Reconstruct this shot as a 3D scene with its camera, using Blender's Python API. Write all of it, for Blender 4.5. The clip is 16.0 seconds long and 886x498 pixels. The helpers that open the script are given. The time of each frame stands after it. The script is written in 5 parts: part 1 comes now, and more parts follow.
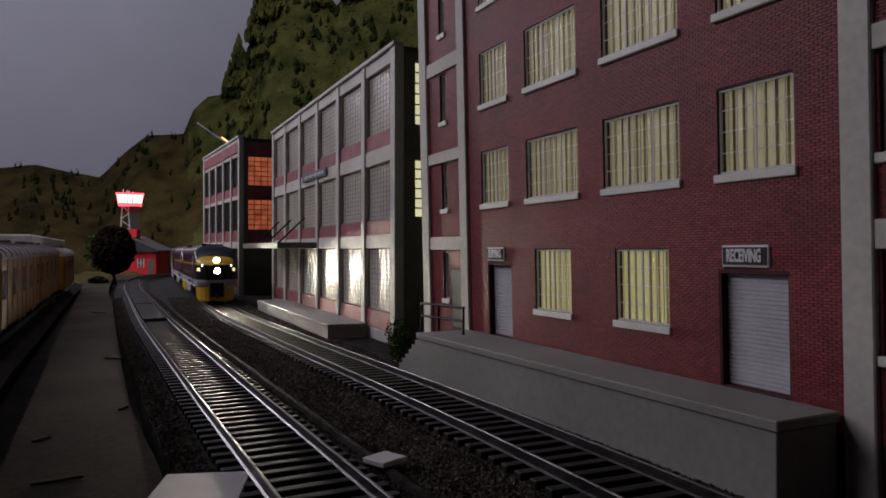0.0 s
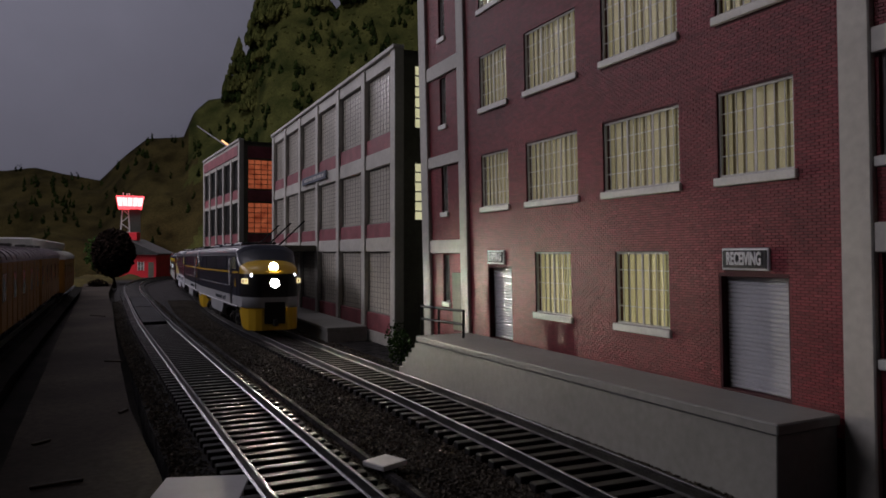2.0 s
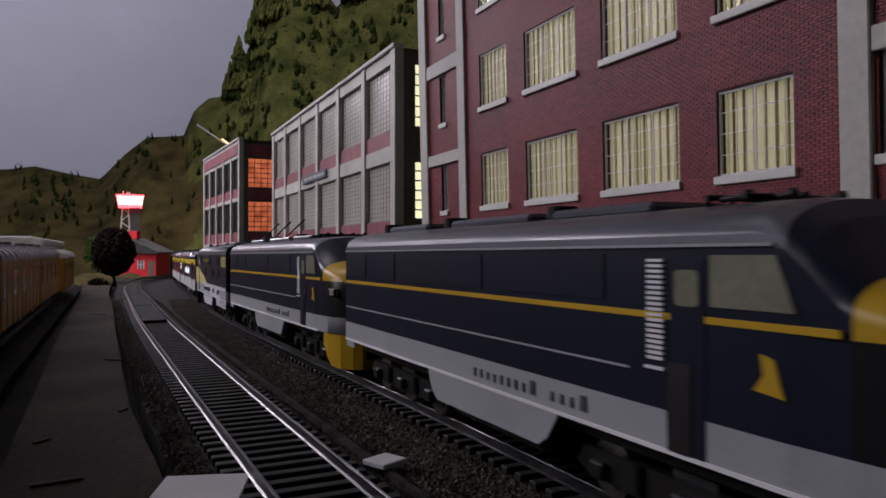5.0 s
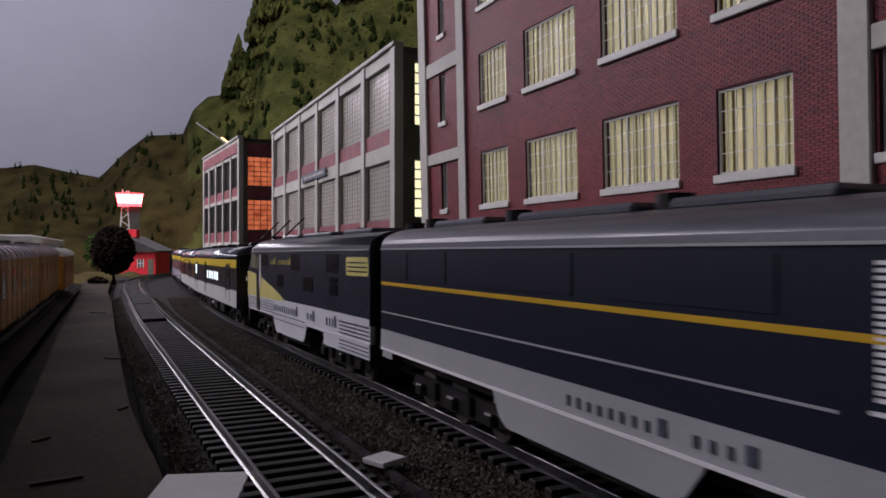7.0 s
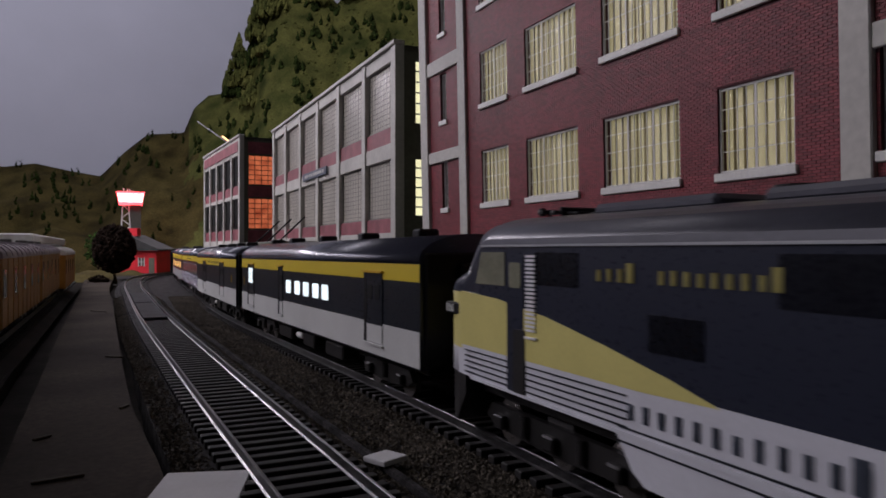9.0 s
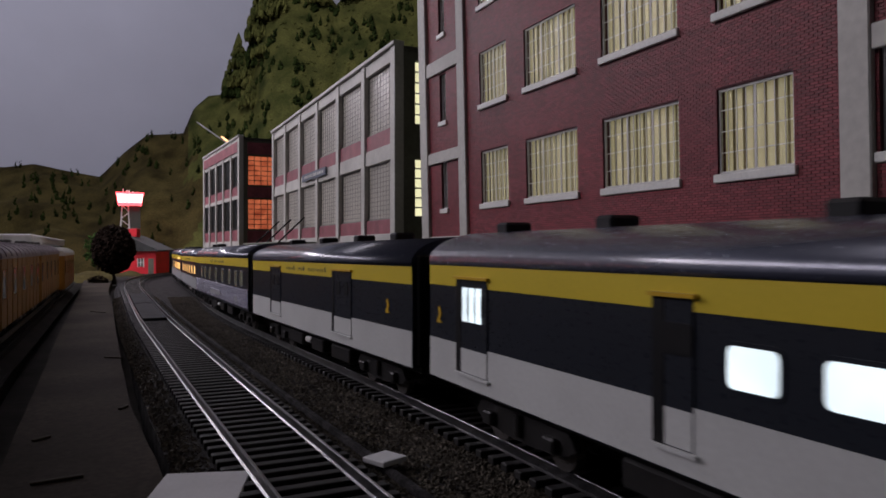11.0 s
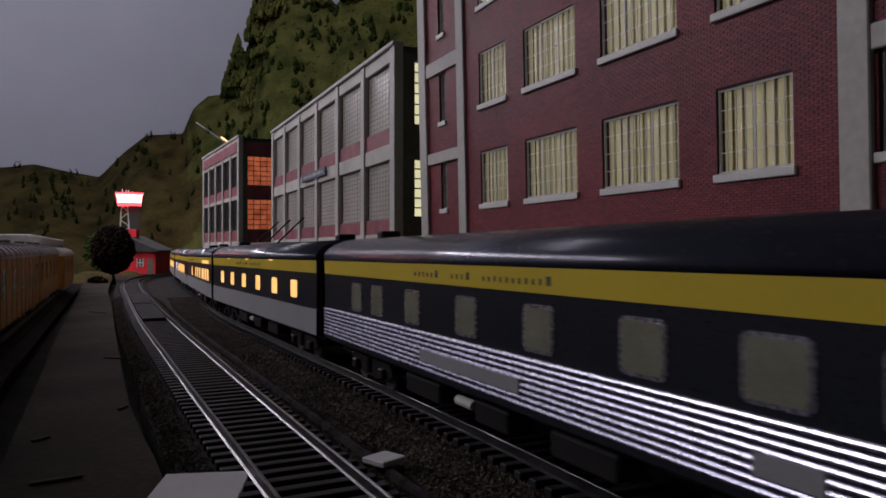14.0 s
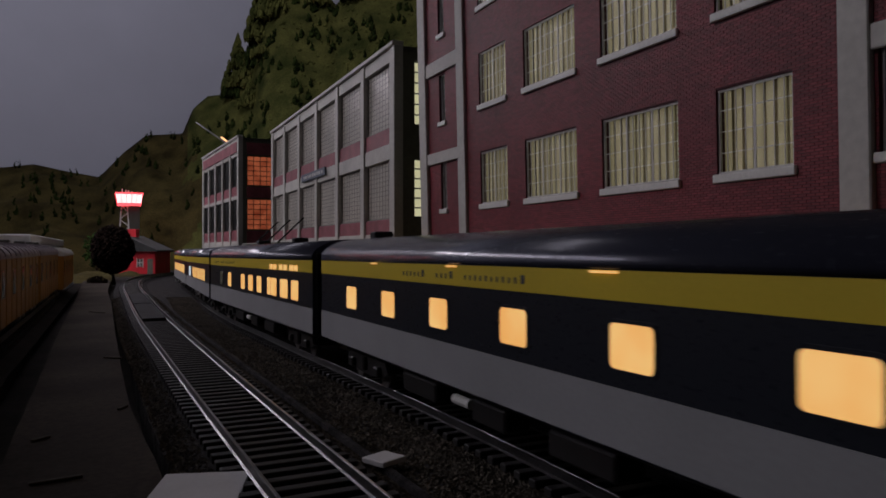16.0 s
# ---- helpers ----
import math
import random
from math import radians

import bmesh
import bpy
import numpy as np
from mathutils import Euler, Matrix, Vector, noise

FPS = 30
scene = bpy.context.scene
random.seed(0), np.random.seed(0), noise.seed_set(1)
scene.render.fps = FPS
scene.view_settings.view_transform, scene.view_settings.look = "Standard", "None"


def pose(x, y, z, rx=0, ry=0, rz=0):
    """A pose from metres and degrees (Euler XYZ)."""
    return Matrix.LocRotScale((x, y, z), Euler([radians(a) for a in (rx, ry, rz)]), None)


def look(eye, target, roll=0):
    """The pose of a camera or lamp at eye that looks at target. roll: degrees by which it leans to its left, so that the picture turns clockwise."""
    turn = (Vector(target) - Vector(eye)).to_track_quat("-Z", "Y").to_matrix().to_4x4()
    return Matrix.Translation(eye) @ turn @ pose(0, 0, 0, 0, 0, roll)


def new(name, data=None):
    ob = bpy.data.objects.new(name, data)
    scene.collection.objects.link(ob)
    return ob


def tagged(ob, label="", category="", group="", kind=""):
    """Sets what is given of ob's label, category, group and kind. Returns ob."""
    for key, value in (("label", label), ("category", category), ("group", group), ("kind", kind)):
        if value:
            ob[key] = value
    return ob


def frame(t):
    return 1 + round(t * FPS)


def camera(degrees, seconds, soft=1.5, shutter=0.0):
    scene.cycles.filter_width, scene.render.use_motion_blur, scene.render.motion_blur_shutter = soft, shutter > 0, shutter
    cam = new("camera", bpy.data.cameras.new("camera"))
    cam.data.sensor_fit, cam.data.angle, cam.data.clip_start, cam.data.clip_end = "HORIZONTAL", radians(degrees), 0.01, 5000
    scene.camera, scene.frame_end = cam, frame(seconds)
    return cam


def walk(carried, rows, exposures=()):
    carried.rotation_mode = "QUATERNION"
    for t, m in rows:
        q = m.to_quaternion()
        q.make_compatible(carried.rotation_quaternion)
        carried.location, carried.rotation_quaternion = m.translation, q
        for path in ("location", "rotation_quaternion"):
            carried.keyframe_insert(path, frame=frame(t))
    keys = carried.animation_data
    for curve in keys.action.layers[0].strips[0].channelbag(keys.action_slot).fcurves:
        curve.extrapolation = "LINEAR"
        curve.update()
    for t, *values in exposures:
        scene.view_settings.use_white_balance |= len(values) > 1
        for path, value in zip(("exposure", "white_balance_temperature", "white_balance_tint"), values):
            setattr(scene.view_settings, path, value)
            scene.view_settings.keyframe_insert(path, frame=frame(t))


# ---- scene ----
K = 0.01          # lengths below are in centimetres of the model (HO, gauge 1.65 cm)

# ---------- camera ----------
TURN = 27.45
cam = camera(63.07, 16.0, soft=1.7, shutter=0.3)


def aim(up, side):
    a, b = radians(TURN) - side / 1278.0, (1.0 + up) / 1278.0
    eye = Vector((0, 0, 4.25 * K))
    return look(eye, eye + Vector((math.sin(a), math.cos(a), b)))


SWAY = [(0, 0, 0), (0.5, 1.3, 0), (1, 1.6, 0), (1.5, 4, 0), (2, 5.5, 0), (2.5, 7.8, 0.2), (3, 8, 1), (3.5, 7.3, 0.6), (4, 4.6, 1.6),
        (4.6, 3.4, 0.8), (5.5, 2.8, -0.6), (6.5, 2.2, -1.2), (7, 0.4, -0.6), (7.5, -0.4, -0.4), (8, -0.5, 0), (8.5, -1.1, 0.6), (9, -1.9, 0.8),
        (10, -1.3, 0.3), (11.5, -0.5, -0.6), (12, 0, -1.2), (13, 0.4, -1.4), (14, -0.4, -1.0), (15, -0.3, -1.0), (16, -0.4, -1.3)]
walk(cam, [(t, aim(u, s)) for t, u, s in SWAY],
     exposures=[(0, -0.1), (1.5, -0.15), (2.4, -0.6), (3.3, -0.7), (3.7, -0.35), (4.2, 0.2), (6.3, 0.72), (7.0, 0.75), (9.0, 0.5), (12.5, 0.35), (14.5, -0.1), (16.0, -0.48)])

# ---------- light ----------
world = bpy.data.worlds.new("room_dusk")
scene.world = world
world.use_nodes = True
world.node_tree.nodes["Background"].inputs[0].default_value = (0.55, 0.62, 0.8, 1)
world.node_tree.nodes["Background"].inputs[1].default_value = 0.03


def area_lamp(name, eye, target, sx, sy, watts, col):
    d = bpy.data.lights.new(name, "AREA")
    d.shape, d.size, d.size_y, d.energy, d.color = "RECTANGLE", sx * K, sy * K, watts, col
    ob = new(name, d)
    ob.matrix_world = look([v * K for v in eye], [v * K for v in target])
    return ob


# added strip light, unseen, placed left to streak the roofs and light the fronts
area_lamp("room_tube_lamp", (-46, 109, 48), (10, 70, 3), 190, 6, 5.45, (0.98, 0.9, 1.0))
# unseen fill added to brighten the sky board and the hills
area_lamp("backdrop_ceiling_lamp", (-40, 110, 160), (0, 255, 60), 120, 40, 19.5, (0.98, 0.91, 1.0))

# ---------- materials ----------


def mat(name, col, rough=0.6, metal=0.0, var=0.2, scale=0.8, fine=12.0, bump=0.15, spec=0.4, col2=None, rand=0.0, coat=0.0):
    m = bpy.data.materials.new(name)
    m.use_nodes = True
    nt = m.node_tree
    N, L = nt.nodes, nt.links
    b = N["Principled BSDF"]
    b.inputs["Roughness"].default_value, b.inputs["Metallic"].default_value = rough, metal
    b.inputs["Specular IOR Level"].default_value = spec
    b.inputs["Coat Weight"].default_value = coat
    tc = N.new("ShaderNodeTexCoord")
    n1, n2 = N.new("ShaderNodeTexNoise"), N.new("ShaderNodeTexNoise")
    for n, s in ((n1, scale), (n2, fine)):
        n.inputs["Scale"].default_value = s / K
        n.inputs["Detail"].default_value = 4
        L.new(tc.outputs["Object"], n.inputs["Vector"])
    c2 = col2 or [min(1, c * (1 + var)) for c in col]
    c1 = [c * (1 - var) for c in col]
    r1 = N.new("ShaderNodeValToRGB")
    r1.color_ramp.elements[0].position, r1.color_ramp.elements[1].position = 0.32, 0.68
    r1.color_ramp.elements[0].color, r1.color_ramp.elements[1].color = (*c1, 1), (*c2, 1)
    L.new(n1.outputs["Fac"], r1.inputs["Fac"])
    mr = N.new("ShaderNodeMapRange")
    mr.inputs["From Min"].default_value, mr.inputs["From Max"].default_value = 0.3, 0.7
    mr.inputs["To Min"].default_value, mr.inputs["To Max"].default_value = 1 - var * 0.8, 1 + var * 0.5
    L.new(n2.outputs["Fac"], mr.inputs["Value"])
    mul = N.new("ShaderNodeMix")
    mul.data_type, mul.blend_type = "RGBA", "MULTIPLY"
    mul.inputs[0].default_value = 1.0
    L.new(r1.outputs["Color"], mul.inputs[6])
    L.new(mr.outputs["Result"], mul.inputs[7])
    out = mul.outputs[2]
    if rand:
        oi, geo = N.new("ShaderNodeObjectInfo"), N.new("ShaderNodeNewGeometry")
        add = N.new("ShaderNodeMath")
        L.new(oi.outputs["Random"], add.inputs[0])
        L.new(geo.outputs["Random Per Island"], add.inputs[1])
        fr = N.new("ShaderNodeMath")
        fr.operation = "FRACT"
        L.new(add.outputs[0], fr.inputs[0])
        m2 = N.new("ShaderNodeMapRange")
        m2.inputs["To Min"].default_value, m2.inputs["To Max"].default_value = 1 - rand, 1 + rand
        L.new(fr.outputs[0], m2.inputs["Value"])
        mu = N.new("ShaderNodeMix")
        mu.data_type, mu.blend_type = "RGBA", "MULTIPLY"
        mu.inputs[0].default_value = 1.0
        L.new(out, mu.inputs[6])
        L.new(m2.outputs["Result"], mu.inputs[7])
        out = mu.outputs[2]
    L.new(out, b.inputs["Base Color"])
    rr = N.new("ShaderNodeMapRange")
    rr.inputs["To Min"].default_value, rr.inputs["To Max"].default_value = max(0.02, rough - 0.1), min(1, rough + 0.1)
    L.new(n2.outputs["Fac"], rr.inputs["Value"])
    L.new(rr.outputs["Result"], b.inputs["Roughness"])
    if bump:
        bp = N.new("ShaderNodeBump")
        bp.inputs["Strength"].default_value, bp.inputs["Distance"].default_value = bump, 0.03 * K
        L.new(n2.outputs["Fac"], bp.inputs["Height"])
        L.new(bp.outputs["Normal"], b.inputs["Normal"])
    return m


def glow(name, col, strength, edge=None):
    m = bpy.data.materials.new(name)
    m.use_nodes = True
    N, L = m.node_tree.nodes, m.node_tree.links
    b = N["Principled BSDF"]
    b.inputs["Base Color"].default_value = (*[c * 0.35 for c in col], 1)
    b.inputs["Emission Strength"].default_value = strength
    n = N.new("ShaderNodeTexNoise")
    n.inputs["Scale"].default_value = 0.9 / K
    tc = N.new("ShaderNodeTexCoord")
    L.new(tc.outputs["Object"], n.inputs["Vector"])
    r = N.new("ShaderNodeValToRGB")
    r.color_ramp.elements[0].position, r.color_ramp.elements[1].position = 0.3, 0.65
    r.color_ramp.elements[0].color = (*(edge or [c * 0.75 for c in col]), 1)
    r.color_ramp.elements[1].color = (*col, 1)
    L.new(n.outputs["Fac"], r.inputs["Fac"])
    L.new(r.outputs["Color"], b.inputs["Emission Color"])
    return m


def pane_glass(name, tint=(0.9, 0.95, 0.95), rough=0.05):
    m = bpy.data.materials.new(name)
    m.use_nodes = True
    b = m.node_tree.nodes["Principled BSDF"]
    b.inputs["Base Color"].default_value = (*tint, 1)
    b.inputs["Roughness"].default_value = rough
    b.inputs["Transmission Weight"].default_value = 1.0
    b.inputs["IOR"].default_value = 1.1
    return m


M = dict(
    brick=mat("red_brick_plastic", (0.235, 0.034, 0.044), 0.55, var=0.22, scale=0.35, fine=6, bump=0.2, rand=0.22),
    mortar=mat("brick_mortar", (0.075, 0.017, 0.021), 0.8, var=0.2),
    spandrel=mat("pale_red_brick", (0.27, 0.075, 0.09), 0.6, var=0.25, scale=0.8, fine=8, bump=0.25),
    concrete=mat("grey_painted_concrete", (0.50, 0.49, 0.45), 0.6, var=0.14, scale=0.3, fine=5, bump=0.15),
    dockgrey=mat("dock_concrete", (0.24, 0.24, 0.228), 0.6, var=0.15, scale=0.25, fine=5, bump=0.15),
    darkwall=mat("dark_grey_wall", (0.12, 0.12, 0.09), 0.7, var=0.25, scale=0.4, fine=4),
    white=mat("cream_sill_paint", (0.72, 0.72, 0.68), 0.5, var=0.1),
    shutter=mat("galvanised_shutter", (0.62, 0.63, 0.66), 0.4, 0.25, var=0.08),
    frame=mat("window_frame_grey", (0.56, 0.56, 0.54), 0.5, var=0.1),
    sash=mat("dark_sash", (0.06, 0.06, 0.05), 0.5, var=0.1),
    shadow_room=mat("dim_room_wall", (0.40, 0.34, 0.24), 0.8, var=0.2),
    blind=mat("warehouse_window_bar", (0.26, 0.25, 0.225), 0.7, var=0.15),
    # blind slats glow themselves; the room light behind is put into the material
    lit=glow("lit_cream_shade", (0.85, 0.70, 0.38), 0.19, (0.66, 0.55, 0.30)),
    lit_low=glow("lit_ground_floor_shade", (0.95, 0.80, 0.38), 0.30, (0.8, 0.68, 0.33)),
    lit_orange=glow("lit_orange_room", (1.0, 0.25, 0.11), 0.36, (0.42, 0.07, 0.03)),
    lit_side=glow("lit_yellow_room", (0.95, 0.9, 0.55), 0.75),
    # dark pane backing: the unlit room's shade is set in this colour
    dim=mat("unlit_room_shade", (0.12, 0.115, 0.10), 0.8, var=0.2),
    glass=pane_glass("window_glass"),
    dusty=mat("dusty_window_film", (0.52, 0.49, 0.42), 0.35, var=0.15, scale=0.3, spec=0.5),
    black=mat("black_paint", (0.007, 0.007, 0.008), 0.42, var=0.2, spec=0.2),
    roofing=mat("tar_roof", (0.05, 0.05, 0.05), 0.9, var=0.2),
    rail=mat("nickel_rail", (0.14, 0.137, 0.14), 0.32, 1.0, var=0.35, fine=20, bump=0.05),
    tie=mat("black_tie_plastic", (0.014, 0.013, 0.013), 0.6, var=0.3, rand=0.3, spec=0.16),
    ballast=mat("gravel_bed", (0.036, 0.031, 0.026), 0.95, spec=0.05, var=0.5, scale=2.5, fine=14, bump=0.9),
    greybed=mat("grey_fine_gravel", (0.030, 0.028, 0.029), 0.95, spec=0.05, var=0.7, scale=1.6, fine=12, bump=1.0),
    stone=mat("gravel_grain", (0.085, 0.074, 0.06), 0.9, spec=0.1, var=0.3, rand=0.6),
    strip=mat("asphalt_board", (0.043, 0.035, 0.029), 0.9, spec=0.05, var=0.45, scale=0.15, fine=6, bump=0.3),
    soil=mat("dark_scenery_base", (0.018, 0.016, 0.014), 0.95, spec=0.05, var=0.4, scale=0.3, fine=3, bump=0.5),
    card=mat("white_card", (0.52, 0.52, 0.53), 0.6, var=0.06),
    leaf=mat("foam_foliage", (0.052, 0.068, 0.019), 0.95, spec=0.05, var=0.45, scale=0.16, fine=2.6, bump=1.0, col2=(0.098, 0.10, 0.03), rand=0.2),
    leaf_brown=mat("brown_foam_foliage", (0.045, 0.036, 0.014), 0.95, spec=0.05, var=0.45, scale=0.16, fine=2.6, bump=1.0, col2=(0.07, 0.057, 0.02), rand=0.2),
    leaf_dark=mat("dark_foam_foliage", (0.015, 0.023, 0.006), 0.95, spec=0.03, var=0.5, scale=0.4, fine=3, bump=0.9, rand=0.5),
    bush=mat("bush_foliage", (0.03, 0.06, 0.014), 0.9, spec=0.08, var=0.5, scale=2, fine=6, rand=0.5),
    darktree=mat("dark_brown_foliage", (0.014, 0.009, 0.007), 0.95, spec=0.03, var=0.5, scale=1, fine=4, rand=0.5),
    bark=mat("bark", (0.04, 0.03, 0.02), 0.9, var=0.3),
    sky=mat("painted_sky_board", (0.42, 0.44, 0.52), 0.9, var=0.05, scale=0.008, fine=0.05, bump=0.0),
    wall=mat("room_wall_paint", (0.5, 0.5, 0.5), 0.9, var=0.05, scale=0.01, fine=0.5),
    navy=mat("navy_car_paint", (0.016, 0.019, 0.026), 0.3, var=0.06, scale=0.2, spec=0.3, bump=0.0),
    slate=mat("slate_blue_engine_paint", (0.022, 0.026, 0.042), 0.3, var=0.06, scale=0.2, spec=0.3, bump=0.0),
    engineblue=mat("glossy_engine_navy", (0.011, 0.014, 0.028), 0.32, var=0.06, scale=0.2, spec=0.3, bump=0.0),
    yellow=mat("yellow_car_paint", (0.55, 0.34, 0.02), 0.35, var=0.08, scale=0.4, bump=0.03),
    letterband=mat("letterboard_yellow", (0.60, 0.455, 0.03), 0.38, var=0.06, scale=0.3, bump=0.03),
    cargrey=mat("grey_car_paint", (0.51, 0.52, 0.51), 0.4, var=0.08, scale=0.4, bump=0.03),
    enginegrey=mat("engine_side_grey", (0.34, 0.35, 0.37), 0.4, var=0.08, scale=0.4, bump=0.03),
    darkgrey=mat("shaded_coach_grey", (0.28, 0.285, 0.295), 0.42, var=0.08, scale=0.4, bump=0.03),
    silver=mat("fluted_steel", (0.62, 0.62, 0.74), 0.27, 0.9, var=0.0, bump=0.0),
    fluteshade=mat("flute_gap_shade", (0.05, 0.05, 0.065), 0.4, 0.7, var=0.05, bump=0.0),
    roofblue=mat("satin_roof_paint", (0.055, 0.06, 0.088), 0.24, 0.25, spec=0.6, var=0.06, scale=0.3, bump=0.0),
    engineroof=mat("grey_engine_roof", (0.06, 0.062, 0.08), 0.34, 0.1, var=0.15, scale=0.3, bump=0.05),
    under=mat("underframe_black", (0.014, 0.013, 0.013), 0.42, var=0.3, spec=0.4),
    wheel=mat("steel_wheel", (0.30, 0.28, 0.27), 0.3, 0.9, var=0.2),
    carglass=mat("coach_window_glass", (0.21, 0.215, 0.16), 0.15, var=0.15, scale=1.2, spec=0.6, bump=0.0),
    headlamp=glow("headlamp_glow", (1.0, 0.88, 0.70), 62000.0, (1.0, 0.88, 0.70)),
    lensglow=glow("headlamp_lens_glow", (1.0, 0.93, 0.84), 120.0, (1.0, 0.93, 0.84)),
    warmglow=glow("warm_orange_glow", (1.0, 0.5, 0.2), 2.2),
    upperlamp=glow("upper_lamp_glow", (1.0, 0.92, 0.75), 90.0, (1.0, 0.92, 0.75)),
    panel=mat("dark_side_panel", (0.006, 0.007, 0.011), 0.28, var=0.2, spec=0.15, bump=0.0),
    board=mat("dull_blue_board", (0.10, 0.12, 0.16), 0.5, var=0.15),
    plate=mat("dark_crossing_plate", (0.02, 0.02, 0.024), 0.8, var=0.3, spec=0.1),
    classlamp=glow("small_lamp_glow", (0.85, 0.88, 1.0), 10.0),
    numberlamp=glow("number_board_glow", (1.0, 0.8, 0.4), 1.6),
    amber=glow("amber_coach_window", (1.0, 0.58, 0.20), 1.1, (0.95, 0.45, 0.12)),
    whitelit=glow("white_coach_window", (0.80, 0.92, 1.0), 0.9),
    redglow=glow("red_cab_glow", (1.0, 0.08, 0.10), 3.0),
    pinkglow=glow("bright_pink_cab_window", (1.0, 0.42, 0.42), 4.0),
    redpaint=mat("red_house_paint", (0.72, 0.025, 0.04), 0.6, var=0.1),
    oldyellow=mat("orange_yellow_boxcar_paint", (0.33, 0.155, 0.022), 0.5, var=0.25, scale=0.5),
    greyroof=mat("dull_grey_roof", (0.34, 0.30, 0.33), 0.55, var=0.25, scale=0.5),
    whiteroof=mat("white_roof", (0.6, 0.6, 0.58), 0.6, var=0.1),
    amberlit=glow("warm_car_window", (1.0, 0.75, 0.35), 0.5),
    signface=mat("sign_black", (0.02, 0.02, 0.022), 0.5, var=0.1),
    letter=mat("sign_letter_white", (0.75, 0.75, 0.78), 0.5, var=0.05),
    paleyellow=mat("pale_yellow_paint", (0.62, 0.56, 0.20), 0.35, var=0.06, bump=0.03),
    palegrey=mat("light_grey_car_paint", (0.60, 0.61, 0.66), 0.4, var=0.06, bump=0.03),
)

# ---------- mesh helpers ----------


def box(bm, x0, x1, y0, y1, z0, z1, mi=0):
    v = [bm.verts.new((x, y, z)) for z in (z0, z1) for x, y in ((x0, y0), (x1, y0), (x1, y1), (x0, y1))]
    for q in ((3, 2, 1, 0), (4, 5, 6, 7), (0, 1, 5, 4), (1, 2, 6, 5), (2, 3, 7, 6), (3, 0, 4, 7)):
        bm.faces.new([v[i] for i in q]).material_index = mi


def bevelled(x0, x1, y0, y1, z0, z1, r=0.04, seg=1):
    bm = bmesh.new()
    box(bm, x0, x1, y0, y1, z0, z1)
    bmesh.ops.bevel(bm, geom=bm.edges[:], offset=r, segments=seg, affect="EDGES", profile=0.6)
    return bm


def boxes(*rows):
    bm = bmesh.new()
    for r in rows:
        box(bm, *r)
    return bm


def rod(bm, a, b, r, n=8):
    a, b = Vector(a), Vector(b)
    q = (b - a).to_track_quat("Z", "Y").to_matrix()
    rings = []
    for p in (a, b):
        rings.append([bm.verts.new(p + q @ Vector((r * math.cos(2 * math.pi * k / n), r * math.sin(2 * math.pi * k / n), 0))) for k in range(n)])
    for k in range(n):
        bm.faces.new((rings[0][k], rings[0][(k + 1) % n], rings[1][(k + 1) % n], rings[1][k]))
    bm.faces.new(rings[0][::-1]), bm.faces.new(rings[1])


def extrude_y(bm, profile, y0, y1, caps=True):
    """A closed (x, z) outline, counter-clockwise seen from -y, run along y."""
    a = [bm.verts.new((x, y0, z)) for x, z in profile]
    b = [bm.verts.new((x, y1, z)) for x, z in profile]
    n = len(profile)
    for i in range(n):
        bm.faces.new((a[i], a[(i + 1) % n], b[(i + 1) % n], b[i]))
    if caps:
        bm.faces.new(a[::-1]), bm.faces.new(b)


def link(name, bm, material, smooth=False):
    bmesh.ops.recalc_face_normals(bm, faces=bm.faces[:])
    for v in bm.verts:
        v.co *= K
    me = bpy.data.meshes.new(name)
    bm.to_mesh(me)
    bm.free()
    for m in (material if isinstance(material, (list, tuple)) else [material]):
        me.materials.append(m)
    if smooth:
        me.polygons.foreach_set("use_smooth", [True] * len(me.polygons))
    return new(name, me)


def part(name, bm, material, parent, label="", smooth=False):
    ob = link(name, bm, material, smooth)
    ob.parent = parent
    if label:
        tagged(ob, label)
    return ob


def twin(name, mesh_of, parent, x, y, z, rz=0.0):
    """One more piece on the mesh of another."""
    ob = new(name, mesh_of.data)
    ob.parent = parent
    ob.matrix_basis = pose(x * K, y * K, z * K, 0, 0, rz)
    return ob


def thing(name, label, category, x=0, y=0, z=0, rz=0, group="", kind=""):
    ob = new(name)
    ob.empty_display_size = 0.01
    ob.matrix_basis = pose(x * K, y * K, z * K, 0, 0, rz)
    return tagged(ob, label, category, group, kind)


# ---------- the line of each track ----------


def catmull(points, n=24):
    C = np.array(points, float)
    P = np.vstack([2 * C[0] - C[1], C, 2 * C[-1] - C[-2]])
    out = []
    for i in range(1, len(P) - 2):
        p = P[i - 1:i + 3]
        t = [0.0]
        for k in range(3):
            t.append(t[-1] + np.linalg.norm(p[k + 1] - p[k]) ** 0.5)
        for k in range(n):
            u = t[1] + (t[2] - t[1]) * k / n
            A = [(t[j + 1] - u) / (t[j + 1] - t[j]) * p[j] + (u - t[j]) / (t[j + 1] - t[j]) * p[j + 1] for j in range(3)]
            B = [(t[j + 2] - u) / (t[j + 2] - t[j]) * A[j] + (u - t[j]) / (t[j + 2] - t[j]) * A[j + 1] for j in range(2)]
            out.append((t[2] - u) / (t[2] - t[1]) * B[0] + (u - t[1]) / (t[2] - t[1]) * B[1])
    out.append(P[-2])
    return np.array(out)


